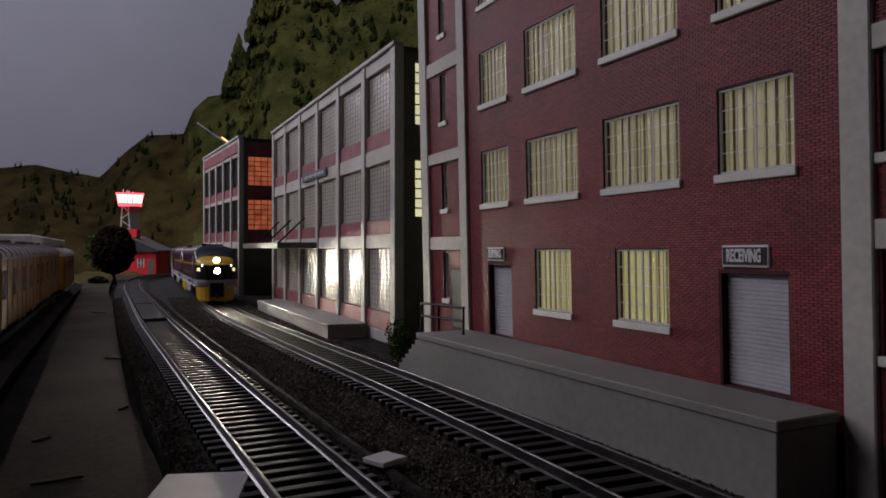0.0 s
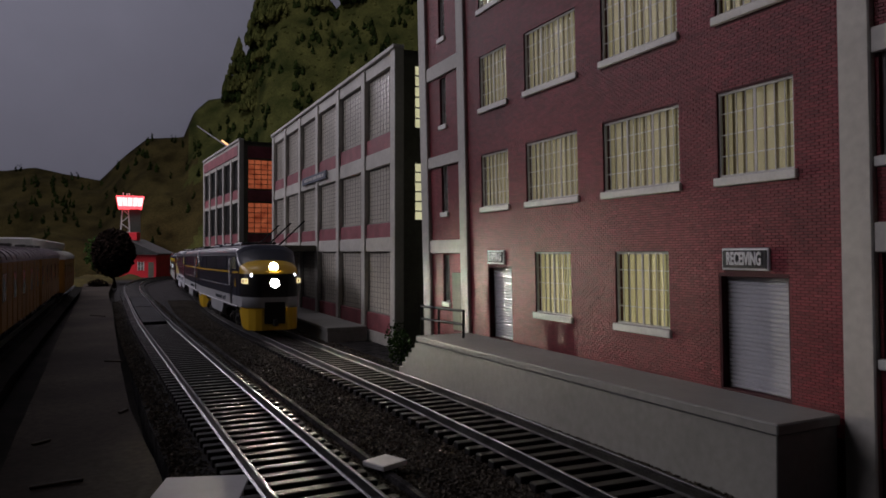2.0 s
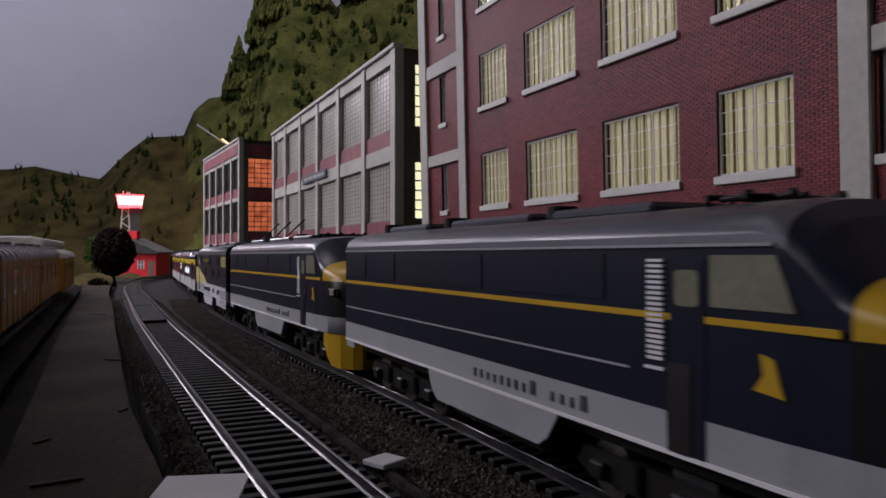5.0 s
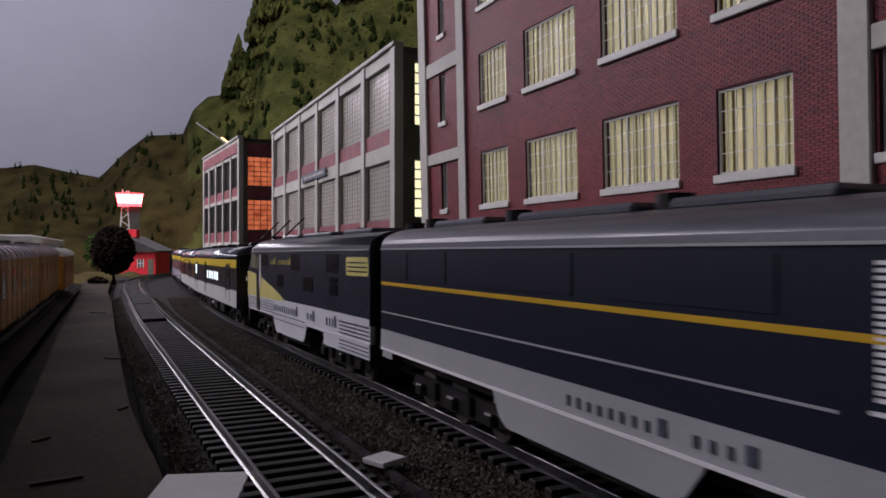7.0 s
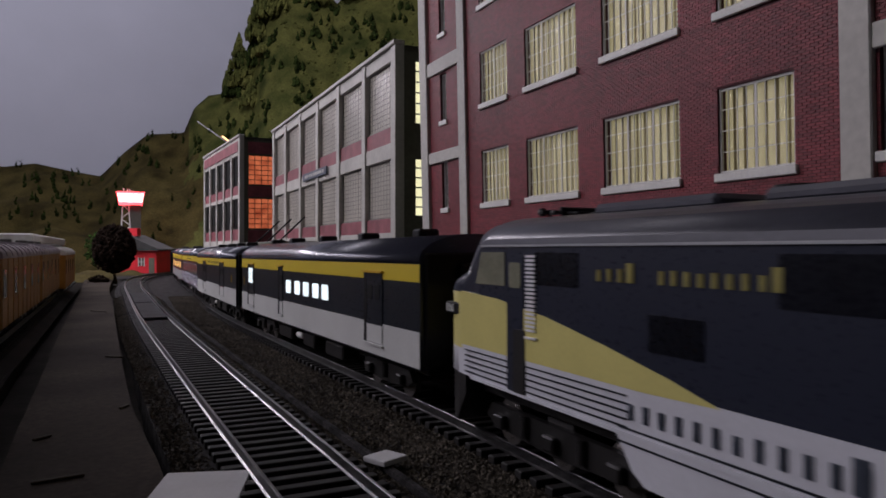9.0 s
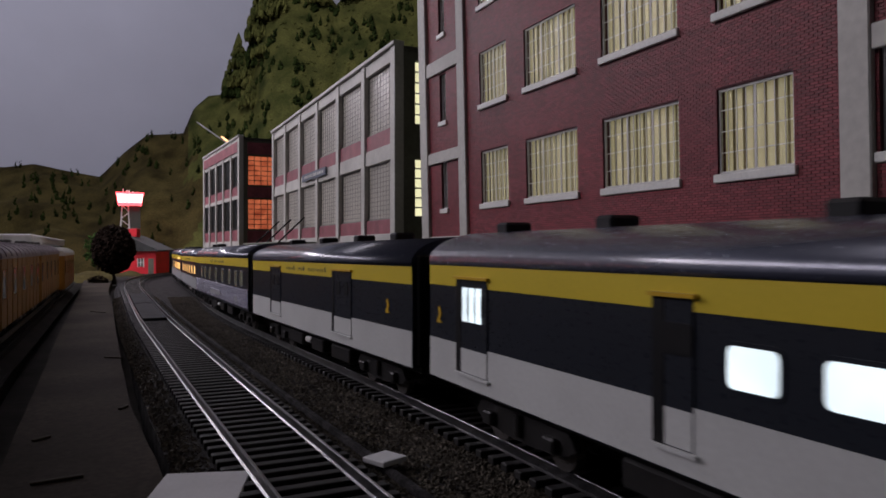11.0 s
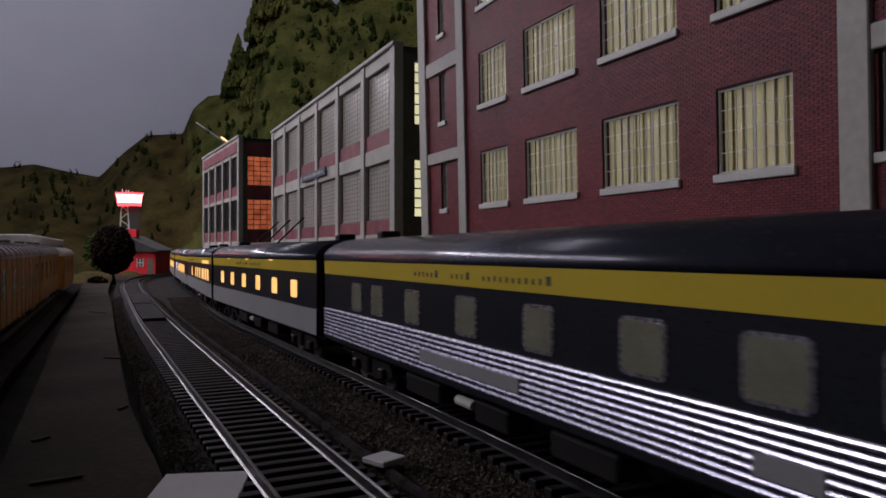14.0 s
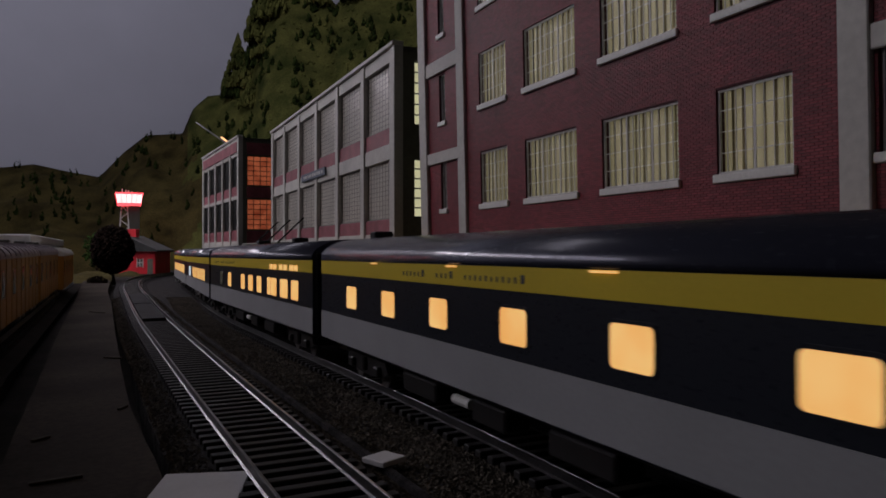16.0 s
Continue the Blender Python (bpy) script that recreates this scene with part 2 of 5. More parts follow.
class Line:
    def __init__(self, points, grade=0.0):
        self.grade = grade
        self.q = catmull(points)
        self.s = np.concatenate([[0], np.cumsum(np.linalg.norm(np.diff(self.q, axis=0), axis=1))])
        self.s -= np.interp(0, self.q[:168, 1], self.s[:168]) if self.q[0, 1] < 0 else 0

    def at(self, s):
        return np.array([np.interp(s, self.s, self.q[:, 0]), np.interp(s, self.s, self.q[:, 1])])

    def z(self, s):
        return -self.grade * min(max(s - 8.0, 0.0), 72.0)

    def way(self, s, d=0.6):
        v = self.at(s + d) - self.at(s - d)
        return v / np.linalg.norm(v)


MAIN = Line([(-14, -225), (-6, -180), (-2, -150), (3, -100), (6.3, -50), (7.6, -25), (8.45, -5), (9.1, 6), (9.46, 12), (9.68, 17), (9.8, 21), (9.89, 26), (9.95, 31),
             (10.11, 38), (10.32, 48), (10.85, 58), (11.8, 70), (12.75, 82), (13.7, 94), (14.6, 105), (16.0, 120), (19.5, 136), (28, 152), (46, 164),
             (75, 168), (115, 168), (160, 166), (215, 160)], 0.006)
SIDING = Line([(2.5, -60), (3.3, -25), (3.85, 0), (4.08, 12), (4.25, 22), (4.42, 30), (4.87, 49), (5.8, 72), (6.85, 94), (8.6, 112), (11.6, 126), (17, 140), (26, 153.5)])
YARD = Line([(-9.5, -40), (-6.4, 0), (-4.3, 36), (-3.3, 56), (-2.3, 77), (-1.2, 100), (0, 125)])

# ---------- ground, room ----------
ground = tagged(link("ground", boxes((-160, 240, -240, 285, -2.6, -1.6)), M["soil"]), "dark scenery base board under the whole layout", "ground", kind="structure")


def ribbon(name, left, right, z0, z1, material, label, cat):
    """A slab between two lines of (x, y)."""
    left, right = [[tuple(np.interp(u, np.linspace(0, 1, len(side)), np.array(side)[:, c]) for c in (0, 1)) for u in np.linspace(0, 1, 110)] for side in (left, right)]
    bm = bmesh.new()
    A = [[bm.verts.new((x, y, z)) for x, y in side] for side in (left, right) for z in (z1, z0)]
    n = len(left)
    for i in range(n - 1):
        bm.faces.new((A[0][i], A[2][i], A[2][i + 1], A[0][i + 1]))
        bm.faces.new((A[1][i], A[1][i + 1], A[3][i + 1], A[3][i]))
        bm.faces.new((A[0][i], A[0][i + 1], A[1][i + 1], A[1][i]))
        bm.faces.new((A[2][i], A[3][i], A[3][i + 1], A[2][i + 1]))
    bm.faces.new((A[0][0], A[1][0], A[3][0], A[2][0]))
    bm.faces.new((A[0][-1], A[2][-1], A[3][-1], A[1][-1]))
    return tagged(link(name, bm, material), label, cat, kind="structure")


def wobble(pts, amp, seed):
    Q = catmull(pts, 14)
    return [(x + amp * noise.noise((y * 0.35, seed, 0)) + 0.4 * amp * noise.noise((y * 1.3, seed, 3)), y) for x, y in Q]


ribbon("road_strip", wobble([(-3.5, -60), (-2.0, 0), (-1.25, 21), (-0.45, 47), (1.0, 86), (2.2, 125)], 0.1, 1),
       wobble([(0.2, -60), (1.3, 0), (1.80, 15), (1.74, 24), (2.3, 41), (3.46, 70), (4.24, 93), (6.2, 125)], 0.06, 2), -1.595, -0.6, M["strip"],
       "flat dark grey asphalt strip between two tracks", "road")
ribbon("yard_bed", [(-60, -100), (-60, 30), (-60, 160)], [(-6.0, -100), (-2.4, 25), (1.2, 160)], -1.595, -0.95, M["soil"],
       "dark cinder bed under the stored train", "ground")
ribbon("track_bed", wobble([(0.6, -60), (1.6, 0), (1.98, 15), (2.12, 24), (2.6, 36), (3.9, 62), (5.2, 93), (7, 130), (8, 180)], 0.07, 5),
       [(239, -60 + 240 * i / 98) for i in range(99)], -1.595, -0.6, M["greybed"], "grey fine gravel bed along the tracks", "ground")

backdrop = thing("backdrop", "plain grey-blue painted sky board behind the layout", "backdrop", kind="structure")
part("sky_board", boxes((-160, 240, 270, 272, -1.6, 170)), M["sky"], backdrop)
part("sky_board", boxes((-162, -160, -240, 272, -1.6, 170)), M["sky"], backdrop)
wallr = thing("wall_room", "plain painted room walls", "wall", kind="structure")
part("wall_panel", boxes((240, 242, -240, 272, -1.6, 170)), M["wall"], wallr)
part("wall_panel", boxes((-160, 240, -242, -240, -1.6, 170)), M["wall"], wallr)
tagged(link("ceiling", boxes((-162, 242, -242, 272, 170, 172)), M["wall"]), "plain pale room ceiling", "ceiling", kind="structure")

# ---------- tracks ----------


def sweep(bm, line, s0, s1, off, prof, step=1.0):
    n = max(2, int((s1 - s0) / step))
    rings = []
    for i in range(n + 1):
        s = s0 + (s1 - s0) * i / n
        p, w = line.at(s), line.way(s)
        r = np.array([w[1], -w[0]])
        rings.append([bm.verts.new((*(p + r * (off + u)), z + line.z(s))) for u, z in prof])
    m = len(prof)
    for a, b in zip(rings, rings[1:]):
        for k in range(m):
            bm.faces.new((a[k], a[(k + 1) % m], b[(k + 1) % m], b[k]))
    bm.faces.new(rings[0]), bm.faces.new(rings[-1][::-1])


RAIL = [(-0.07, -0.25), (0.07, -0.25), (0.07, -0.235), (0.025, -0.21), (0.025, -0.08), (0.036, -0.07), (0.036, -0.012), (0.026, 0), (-0.026, 0), (-0.036, -0.012),
        (-0.036, -0.07), (-0.025, -0.08), (-0.025, -0.21), (-0.07, -0.235)]


def lay_track(label, line, s0, s1, near, bed, bedmat, zoff=0.0, step=0.58):
    tr = thing("track", label, "railway track", z=zoff)
    bm = bmesh.new()
    sweep(bm, line, s0, s1, 0, bed, 1.5)
    part("roadbed", bm, bedmat, tr, "sloped gravel roadbed")
    for off in (-0.86, 0.86):
        bm = bmesh.new()
        sweep(bm, line, s0, s1, off, RAIL, 0.8)
        part("rail", bm, M["rail"], tr, "shiny nickel rail")
    first, rest = None, bmesh.new()
    s = s0
    rng = random.Random(7)
    count = 0
    while s < s1:
        p, w = line.at(s), line.way(s)
        a = math.degrees(math.atan2(-w[0], w[1])) + rng.uniform(-0.8, 0.8)
        if near[0] <= s <= near[1] and count < 290:
            count += 1
            if first is None:
                first = part("tie", bevelled(-1.36, 1.36, -0.135, 0.135, -0.43, -0.245, 0.02), M["tie"], tr)
                first.matrix_basis = pose(p[0] * K, p[1] * K, line.z(s) * K, 0, 0, a)
            else:
                twin("tie", first, tr, p[0], p[1], line.z(s), a)
        else:
            k = len(rest.verts)
            box(rest, -1.36, 1.36, -0.135, 0.135, -0.43, -0.245)
            rest.verts.ensure_lookup_table()
            m = Matrix.Translation((p[0], p[1], line.z(s))) @ Matrix.Rotation(radians(a), 4, "Z")
            for v in rest.verts[k:]:
                v.co = m @ v.co
        s += step
    tagged(part("tie_row", rest, M["tie"], tr), kind="stuff")
    return tr


BED = [(-2.6, -0.62), (-1.75, -0.42), (1.75, -0.42), (2.4, -0.62)]
main_track = lay_track("main line track with shiny rails on brown gravel bed", MAIN, -200, 330, (4, 105), BED, M["ballast"])
siding_track = lay_track("side track with shiny rails and black ties on grey gravel", SIDING, -55, 152, (5, 120), [(-1.9, -0.62), (-1.6, -0.425), (1.6, -0.425), (1.9, -0.62)], M["greybed"])
yard_track = lay_track("dark storage track under the yellow cars", YARD, -35, 118, (10, 90), [(-2.2, -0.7), (-1.6, -0.40), (1.6, -0.40), (2.2, -0.7)], M["soil"], zoff=-0.3)

# ---------- window unit: frame, bars, shade, glass ----------


def window(parent, y0, y1, z0, z1, x, rows, panes, litmat, framemat, sill=True, blind=True, depth=0.09, bar=0.03, outward=-1, groups=1, glass=True):
    """A window in a wall facing -x whose outer face is at x; y runs along the wall."""
    o = outward
    w = part("window", boxes(*[(min(a, b), max(a, b), c, d, e, f) for a, b, c, d, e, f in (
        (x - o * depth, x - o * (depth + 0.06), y0, y0 + 0.06, z0, z1), (x - o * depth, x - o * (depth + 0.06), y1 - 0.06, y1, z0, z1),
        (x - o * depth, x - o * (depth + 0.06), y0 + 0.06, y1 - 0.06, z1 - 0.06, z1), (x - o * depth, x - o * (depth + 0.06), y0 + 0.06, y1 - 0.06, z0, z0 + 0.06))]), framemat, parent)
    bm = bmesh.new()
    xa, xb = sorted((x - o * (depth + (0.01 if blind else 0.05)), x - o * (depth + (0.022 if blind else 0.0625))))
    for i in range(1, rows):
        z = z0 + (z1 - z0) * i / rows
        box(bm, xa, xb, y0 + 0.06, y1 - 0.06, z - bar / 2, z + bar / 2)
    xa, xb = sorted((x - o * (depth + (0.005 if blind else 0.048)), x - o * (depth + (0.0235 if blind else 0.0635))))
    for i in range(1, panes):
        y = y0 + (y1 - y0) * i / panes
        big = groups > 1 and i % (panes // groups) == 0
        hw = bar * (1.3 if big else 0.4 if groups > 1 else 0.5)
        box(bm, xa, xb, y - hw, y + hw, z0 + 0.06, z1 - 0.06)
    part("sash", bm, framemat, w)
    back = 0.5 if blind else 0.065
    xa, xb = sorted((x - o * (depth + back), x - o * (depth + back + 0.02)))
    part("backing", boxes((xa, xb, y0 - (0.15 if blind else 0), y1 + (0.15 if blind else 0), z0 - (0.1 if blind else 0), z1 + (0.1 if blind else 0))), M["shadow_room"] if blind else litmat, w)
    if blind:
        n = max(4, round((y1 - y0) / 0.3))
        xa, xb = sorted((x - o * (depth + 0.16), x - o * (depth + 0.18)))
        hw = (y1 - y0) / n * 0.34
        first = None
        for i in range(n):
            y = y0 + (y1 - y0) * (i + 0.5) / n
            if first is None:
                first = part("blind_slat", boxes((xa, xb, -hw, hw, z0 - 0.05, z1 + 0.05)), litmat, w, "cream lit blind slat")
                first.location.y = y * K
            else:
                twin("blind_slat", first, w, 0, y, 0)
    if glass:
        xa, xb = sorted((x - o * (depth + 0.025), x - o * (depth + 0.035)))
        g = part("pane", boxes((xa, xb, y0 + 0.05, y1 - 0.05, z0 + 0.05, z1 - 0.05)), M["glass"], w)
        g.visible_shadow = False
    if sill:
        xa, xb = sorted((x + o * 0.1, x - o * depth))
        part("sill", bevelled(xa, xb, y0 - 0.08, y1 + 0.08, z0 - 0.2, z0, 0.02), M["white"], w, "cream painted sill")
    return w


def pierced(bm, x0, x1, y0, y1, z0, z1, holes):
    """A wall with thickness x0..x1, with openings (ya, yb, za, zb) through it."""
    ys = sorted({y0, y1, *[v for h in holes for v in h[:2]]})
    zs = sorted({z0, z1, *[v for h in holes for v in h[2:]]})
    grid = {(x, j, k): bm.verts.new((x, y, z)) for x in (x0, x1) for j, y in enumerate(ys) for k, z in enumerate(zs)}

    def solid(j, k):
        if not (0 <= j < len(ys) - 1 and 0 <= k < len(zs) - 1):
            return False
        return not any(h[0] <= ys[j] + 1e-6 and ys[j + 1] - 1e-6 <= h[1] and h[2] <= zs[k] + 1e-6 and zs[k + 1] - 1e-6 <= h[3] for h in holes)

    for j in range(len(ys) - 1):
        for k in range(len(zs) - 1):
            if not solid(j, k):
                continue
            for x in (x0, x1):
                bm.faces.new([grid[x, *q] for q in ((j, k), (j + 1, k), (j + 1, k + 1), (j, k + 1))])
            for (dj, dk), p, q in (((-1, 0), (j, k), (j, k + 1)), ((1, 0), (j + 1, k), (j + 1, k + 1)), ((0, -1), (j, k), (j + 1, k)), ((0, 1), (j, k + 1), (j + 1, k + 1))):
                if not solid(j + dj, k + dk):
                    bm.faces.new((grid[x0, *p], grid[x1, *p], grid[x1, *q], grid[x0, *q]))
    for v in [v for v in bm.verts if not v.link_faces]:
        bm.verts.remove(v)


# ---------- brick factory ----------
FX = 13.5
BASE = Matrix.Translation((13.5 * K, 8.9 * K, 1.1 * K))
factory = thing("brick_factory", "red brick factory with white concrete piers and lit windows", "factory", 0, 0, 0)
factory.matrix_basis = BASE @ pose(0, 0, 0, -0.1, -1.3, -2.48) @ BASE.inverted()
WIN = []   # y0, y1, z0, z1, rows, panes, groups, ground floor
for zs in (6.0, 9.76, 13.5):
    WIN += [(9.94, 12.02, zs, zs + 1.97, 4, 8, 2, False), (13.27, 16.31, zs, zs + 1.97, 4, 12, 3, False),
            (17.54, 20.51, zs, zs + 1.97, 4, 12, 3, False), (21.72, 23.75, zs, zs + 1.97, 4, 8, 2, False)]
WIN += [(13.72, 15.86, 2.28, 4.28, 4, 8, 2, True), (18.01, 20.08, 2.28, 4.28, 4, 8, 2, True)]
DOORS = [(10.16, 12.0, 1.1, 3.71), (21.67, 23.33, 1.1, 3.71)]
TOP = 17.0
bm = bmesh.new()
pierced(bm, FX, FX + 0.4, 8.85, 24.84, -1.595, TOP, [w[:4] for w in WIN] + DOORS)
fwall = part("wall", bm, M["mortar"], factory, "red brick wall")
for y0, y1, z0, z1, r, p, g, low in WIN:
    window(factory, y0, y1, z0, z1, FX, r, p, M["lit_low"] if low else M["lit"], M["frame"], groups=g, depth=0.04, bar=0.026)
# end bays with piers and bands
BANDS = [(4.26, 4.82), (7.96, 8.44), (11.77, 12.36), (15.5, 16.1)]


def end_bay(y0, y1, wins):
    bm = bmesh.new()
    pierced(bm, FX + 0.02, FX + 0.4, y0, y1, -1.595, TOP, wins)
    part("wall", bm, M["mortar"], factory)
    for a, b in BANDS:
        part("band", bevelled(FX - 0.1, FX + 0.015, y0, y1, a, b, 0.02), M["concrete"], factory, "white concrete band")
    for w in wins:
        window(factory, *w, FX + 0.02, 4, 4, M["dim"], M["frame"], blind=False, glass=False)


end_bay(25.49, 28.55, [(26.8, 27.4, z, z + 1.98) for z in (2.2, 6.0, 9.7, 13.4)])
end_bay(4.2, 8.2, [(5.0, 8.12, z, z + 1.98) for z in (2.27, 6.05, 9.75, 13.45)])
for y0, y1 in ((24.84, 25.49), (28.55, 29.3), (8.2, 8.85), (3.5, 4.2)):
    part("pier", bevelled(FX - 0.14, FX + 0.4, y0, y1, -1.595, TOP, 0.03), M["concrete"], factory, "white concrete pier")
part("pier_door", boxes((FX - 0.03, FX + 0.01, 25.7, 26.5, 1.1, 3.45)), M["darkwall"], factory, "narrow grey side door")
bm = bmesh.new()
box(bm, FX + 0.4, FX + 14, 28.9, 29.3, -1.595, TOP), box(bm, FX + 0.4, FX + 14, 3.5, 3.9, -1.595, TOP), box(bm, FX + 13.6, FX + 14, 3.9, 28.9, -1.595, TOP)
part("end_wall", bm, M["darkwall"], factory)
part("roof", boxes((FX + 0.0, FX + 14, 3.5, 29.3, TOP, TOP + 0.4)), M["roofing"], factory)
for i, (a, b, c, d) in enumerate(DOORS):
    bm = bmesh.new()
    n = 26
    prof = []
    for k in range(n):
        z, h = c + (d - c) * k / n, (d - c) / n
        prof += [(FX + 0.24, z), (FX + 0.20, z + h * 0.3), (FX + 0.20, z + h * 0.75)]
    prof += [(FX + 0.24, d), (FX + 0.3, d), (FX + 0.3, c)]
    extrude_y(bm, prof, a, b)
    part("roller_door", bm, M["shutter"], factory, "ribbed grey roller shutter")
    part("door_frame", boxes((FX + 0.03, FX + 0.3, b, b + 0.03, c, d), (FX + 0.03, FX + 0.3, a - 0.03, a, c, d), (FX - 0.02, FX + 0.3, a - 0.03, b + 0.03, d, d + 0.05)), M["mortar"], factory)


def lettering(text, size, parent, m, material):
    cu = bpy.data.curves.new("letters", "FONT")
    cu.body, cu.size, cu.extrude, cu.align_x, cu.align_y, cu.offset = text, size * K, 0.01 * K, "CENTER", "CENTER", 0.012 * K
    tmp = new("letters", cu)
    dg = bpy.context.evaluated_depsgraph_get()
    dg.update()
    me = bpy.data.meshes.new_from_object(tmp.evaluated_get(dg))
    bpy.data.objects.remove(tmp)
    ob = new("letters", me)
    me.materials.clear()
    me.materials.append(material)
    ob.parent = parent
    ob.matrix_basis = m
    return ob


for text, y0, y1, sx in (("RECEIVING", 10.58, 11.9, 0.52), ("SHIPPING", 22.05, 23.31, 0.56)):
    s = part("sign", bevelled(FX - 0.08, FX, y0, y1, 3.86, 4.36, 0.02), M["letter"], factory, "black sign board with white rim")
    part("sign_face", boxes((FX - 0.10, FX - 0.075, y0 + 0.05, y1 - 0.05, 3.91, 4.31)), M["signface"], s)
    face = Matrix(((0, 0, -1, (FX - 0.112) * K), (-1, 0, 0, (y0 + y1) / 2 * K), (0, 1, 0, 4.11 * K), (0, 0, 0, 1)))
    lettering(text, 0.40, s, face @ Matrix.Diagonal((sx * (0.95 if len(text) > 8 else 1.0), 1, 1, 1)), M["letter"])

def prism(points, z0, z1, r=0.02):
    """A slab with the outline (x, y)."""
    bm = bmesh.new()
    a, b = [bm.verts.new((x, y, z0)) for x, y in points], [bm.verts.new((x, y, z1)) for x, y in points]
    n = len(points)
    for k in range(n):
        bm.faces.new((a[k], a[(k + 1) % n], b[(k + 1) % n], b[k]))
    bm.faces.new(a[::-1]), bm.faces.new(b)
    bmesh.ops.bevel(bm, geom=bm.edges[:], offset=r, segments=1, affect="EDGES")
    return bm


dock = thing("loading_dock", "grey concrete loading dock along the factory", "loading dock")
part("deck", prism([(11.52, 8.9), (13.34, 8.9), (14.05, 24.8), (11.72, 24.8)], 0.88, 1.1, 0.03), M["dockgrey"], dock)
part("dock_face", prism([(11.59, 8.97), (13.34, 8.97), (14.05, 24.75), (11.79, 24.75)], -0.6, 0.88), M["dockgrey"], dock)
for k in range(6):
    y = 24.75 + 0.3 * k
    part("step", boxes((11.8 + 0.003 * k, 14.1, y, y + 0.3, -0.6, 0.8 - 0.22 * k)), M["dockgrey"], dock)
rails = thing("handrail", "black pipe handrail on the dock end", "railing")
for a, c in (((12.95, 23.3, 1.1), (12.95, 23.3, 2.1)), ((12.8, 25.0, 0.9), (12.8, 25.0, 2.1)), ((12.6, 26.1, 0.1), (12.6, 26.1, 2.1)),
             ((12.95, 23.25, 2.1), (12.6, 26.15, 2.1)), ((12.95, 23.3, 1.6), (12.6, 26.1, 1.6))):
    bm = bmesh.new()
    rod(bm, a, c, 0.05)
    part("pipe", bm, M["black"], rails)

# ---------- concrete-framed buildings ----------


def frame_building(name, label, x, y, rz, bays, pitch, floors, z_base, roof_z, width, roomlit, sidelit, side_x):
    """Facade along local +y at local x = 0, facing -x; floors: (window z0, z1, spandrel z0, z1)."""
    b = thing(name, label, "factory", x, y, 0, rz)
    L = bays * pitch
    for i in range(bays + 1):
        hw = 0.3 if 0 < i < bays else 0.34
        c = min(max(i * pitch, hw), L - hw)
        part("pier", bevelled(-0.2, 0.3, c - hw, c + hw, z_base, roof_z, 0.03), M["concrete"], b, "pale concrete pier")
    for i in range(bays):
        y0, y1 = i * pitch + (0.3 if i else 0.68), (i + 1) * pitch - (0.3 if i < bays - 1 else 0.68)
        for j, (w0, w1, s0, s1) in enumerate(floors):
            part("spandrel", bevelled(-0.06, 0.25, y0, y1, s0, s1, 0.01), M["spandrel"], b, "red brick spandrel panel")
            window(b, y0, y1, w0, w1, 0, 12, 9, roomlit, M["blind"] if bays == 6 else M["sash"], sill=False, blind=False, depth=0.05, bar=0.03, glass=False)
            if bays == 5 and j:
                # glowing boxes put in for the warm glints low in the panes
                part("room_lamp", bevelled(0.12, 0.16, y1 - 0.9, y1 - 0.55, w0 + 0.08, w0 + (0.75 if j == 2 else 0.4), 0.03), M["warmglow"], b, "small warm glowing glint low in the window")
        tops = [z_base] + [f[1] for f in floors]
        bots = [f[2] for f in floors] + [roof_z]
        for a, c in zip(tops, bots):
            if c - a > 0.05:
                part("beam", bevelled(-0.12, 0.25, y0, y1, a, c, 0.02), M["concrete"], b, "pale concrete beam")
    part("coping", bevelled(-0.3, 0.3, -0.05, L + 0.05, roof_z, roof_z + 0.22, 0.03), M["concrete"], b)
    holes = [(a, c, f[0] + 0.05, f[1]) for f in floors[-2:] for a, c in side_x]
    bm = bmesh.new()
    # end wall faces -y: pierced in a turned frame
    pierced(bm, 0, 0.35, 0.3, width, z_base, roof_z, holes)
    for v in bm.verts:
        v.co.x, v.co.y = v.co.y, v.co.x
    # end wall in a darker grey than the concrete front
    part("end_wall", bm, M["darkwall"], b, "dark grey end wall")
    for a, c, z0, z1 in holes:
        w = window(b, a, c, z0, z1, 0, 6, 3 if c - a < 2.5 else 6, sidelit, M["sash"], sill=False, blind=False, depth=0.12, bar=0.07, glass=False)
        for o in (w, *w.children):
            for v in o.data.vertices:
                v.co.x, v.co.y = v.co.y, v.co.x
            o.data.flip_normals()
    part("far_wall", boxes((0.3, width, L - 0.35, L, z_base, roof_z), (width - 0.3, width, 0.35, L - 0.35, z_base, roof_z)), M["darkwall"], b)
    part("roof", boxes((0.3, width, 0, L, roof_z - 0.3, roof_z - 0.05)), M["roofing"], b)
    # added dark sheet behind the windows, unlit-room shade in its colour
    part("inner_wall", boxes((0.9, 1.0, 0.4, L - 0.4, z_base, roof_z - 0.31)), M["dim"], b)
    return b


# floors: window bottom, window top, spandrel below
warehouse = frame_building("concrete_warehouse", "three-storey concrete frame warehouse with large grid windows", 14.68, 33.1, -2.9, 6, 5.11,
                           [(0.97, 4.31, 0.0, 0.95), (5.82, 8.84, 5.05, 5.8), (10.5, 13.8, 9.65, 10.48)], -0.6, 14.48, 9.0, M["dusty"], M["lit_side"], [(0.9, 3.0)])
far_block = frame_building("brick_warehouse", "far warehouse with pale piers and orange-lit end windows", 16.2, 77.5, 0.5, 5, 4.3,
                           [(1.0, 4.4, 0.2, 0.98), (6.3, 9.6, 5.1, 6.28), (11.0, 14.2, 10.0, 10.98)], -0.6, 16.1, 9.0, M["black"], M["lit_orange"], [(0.75, 5.0)])
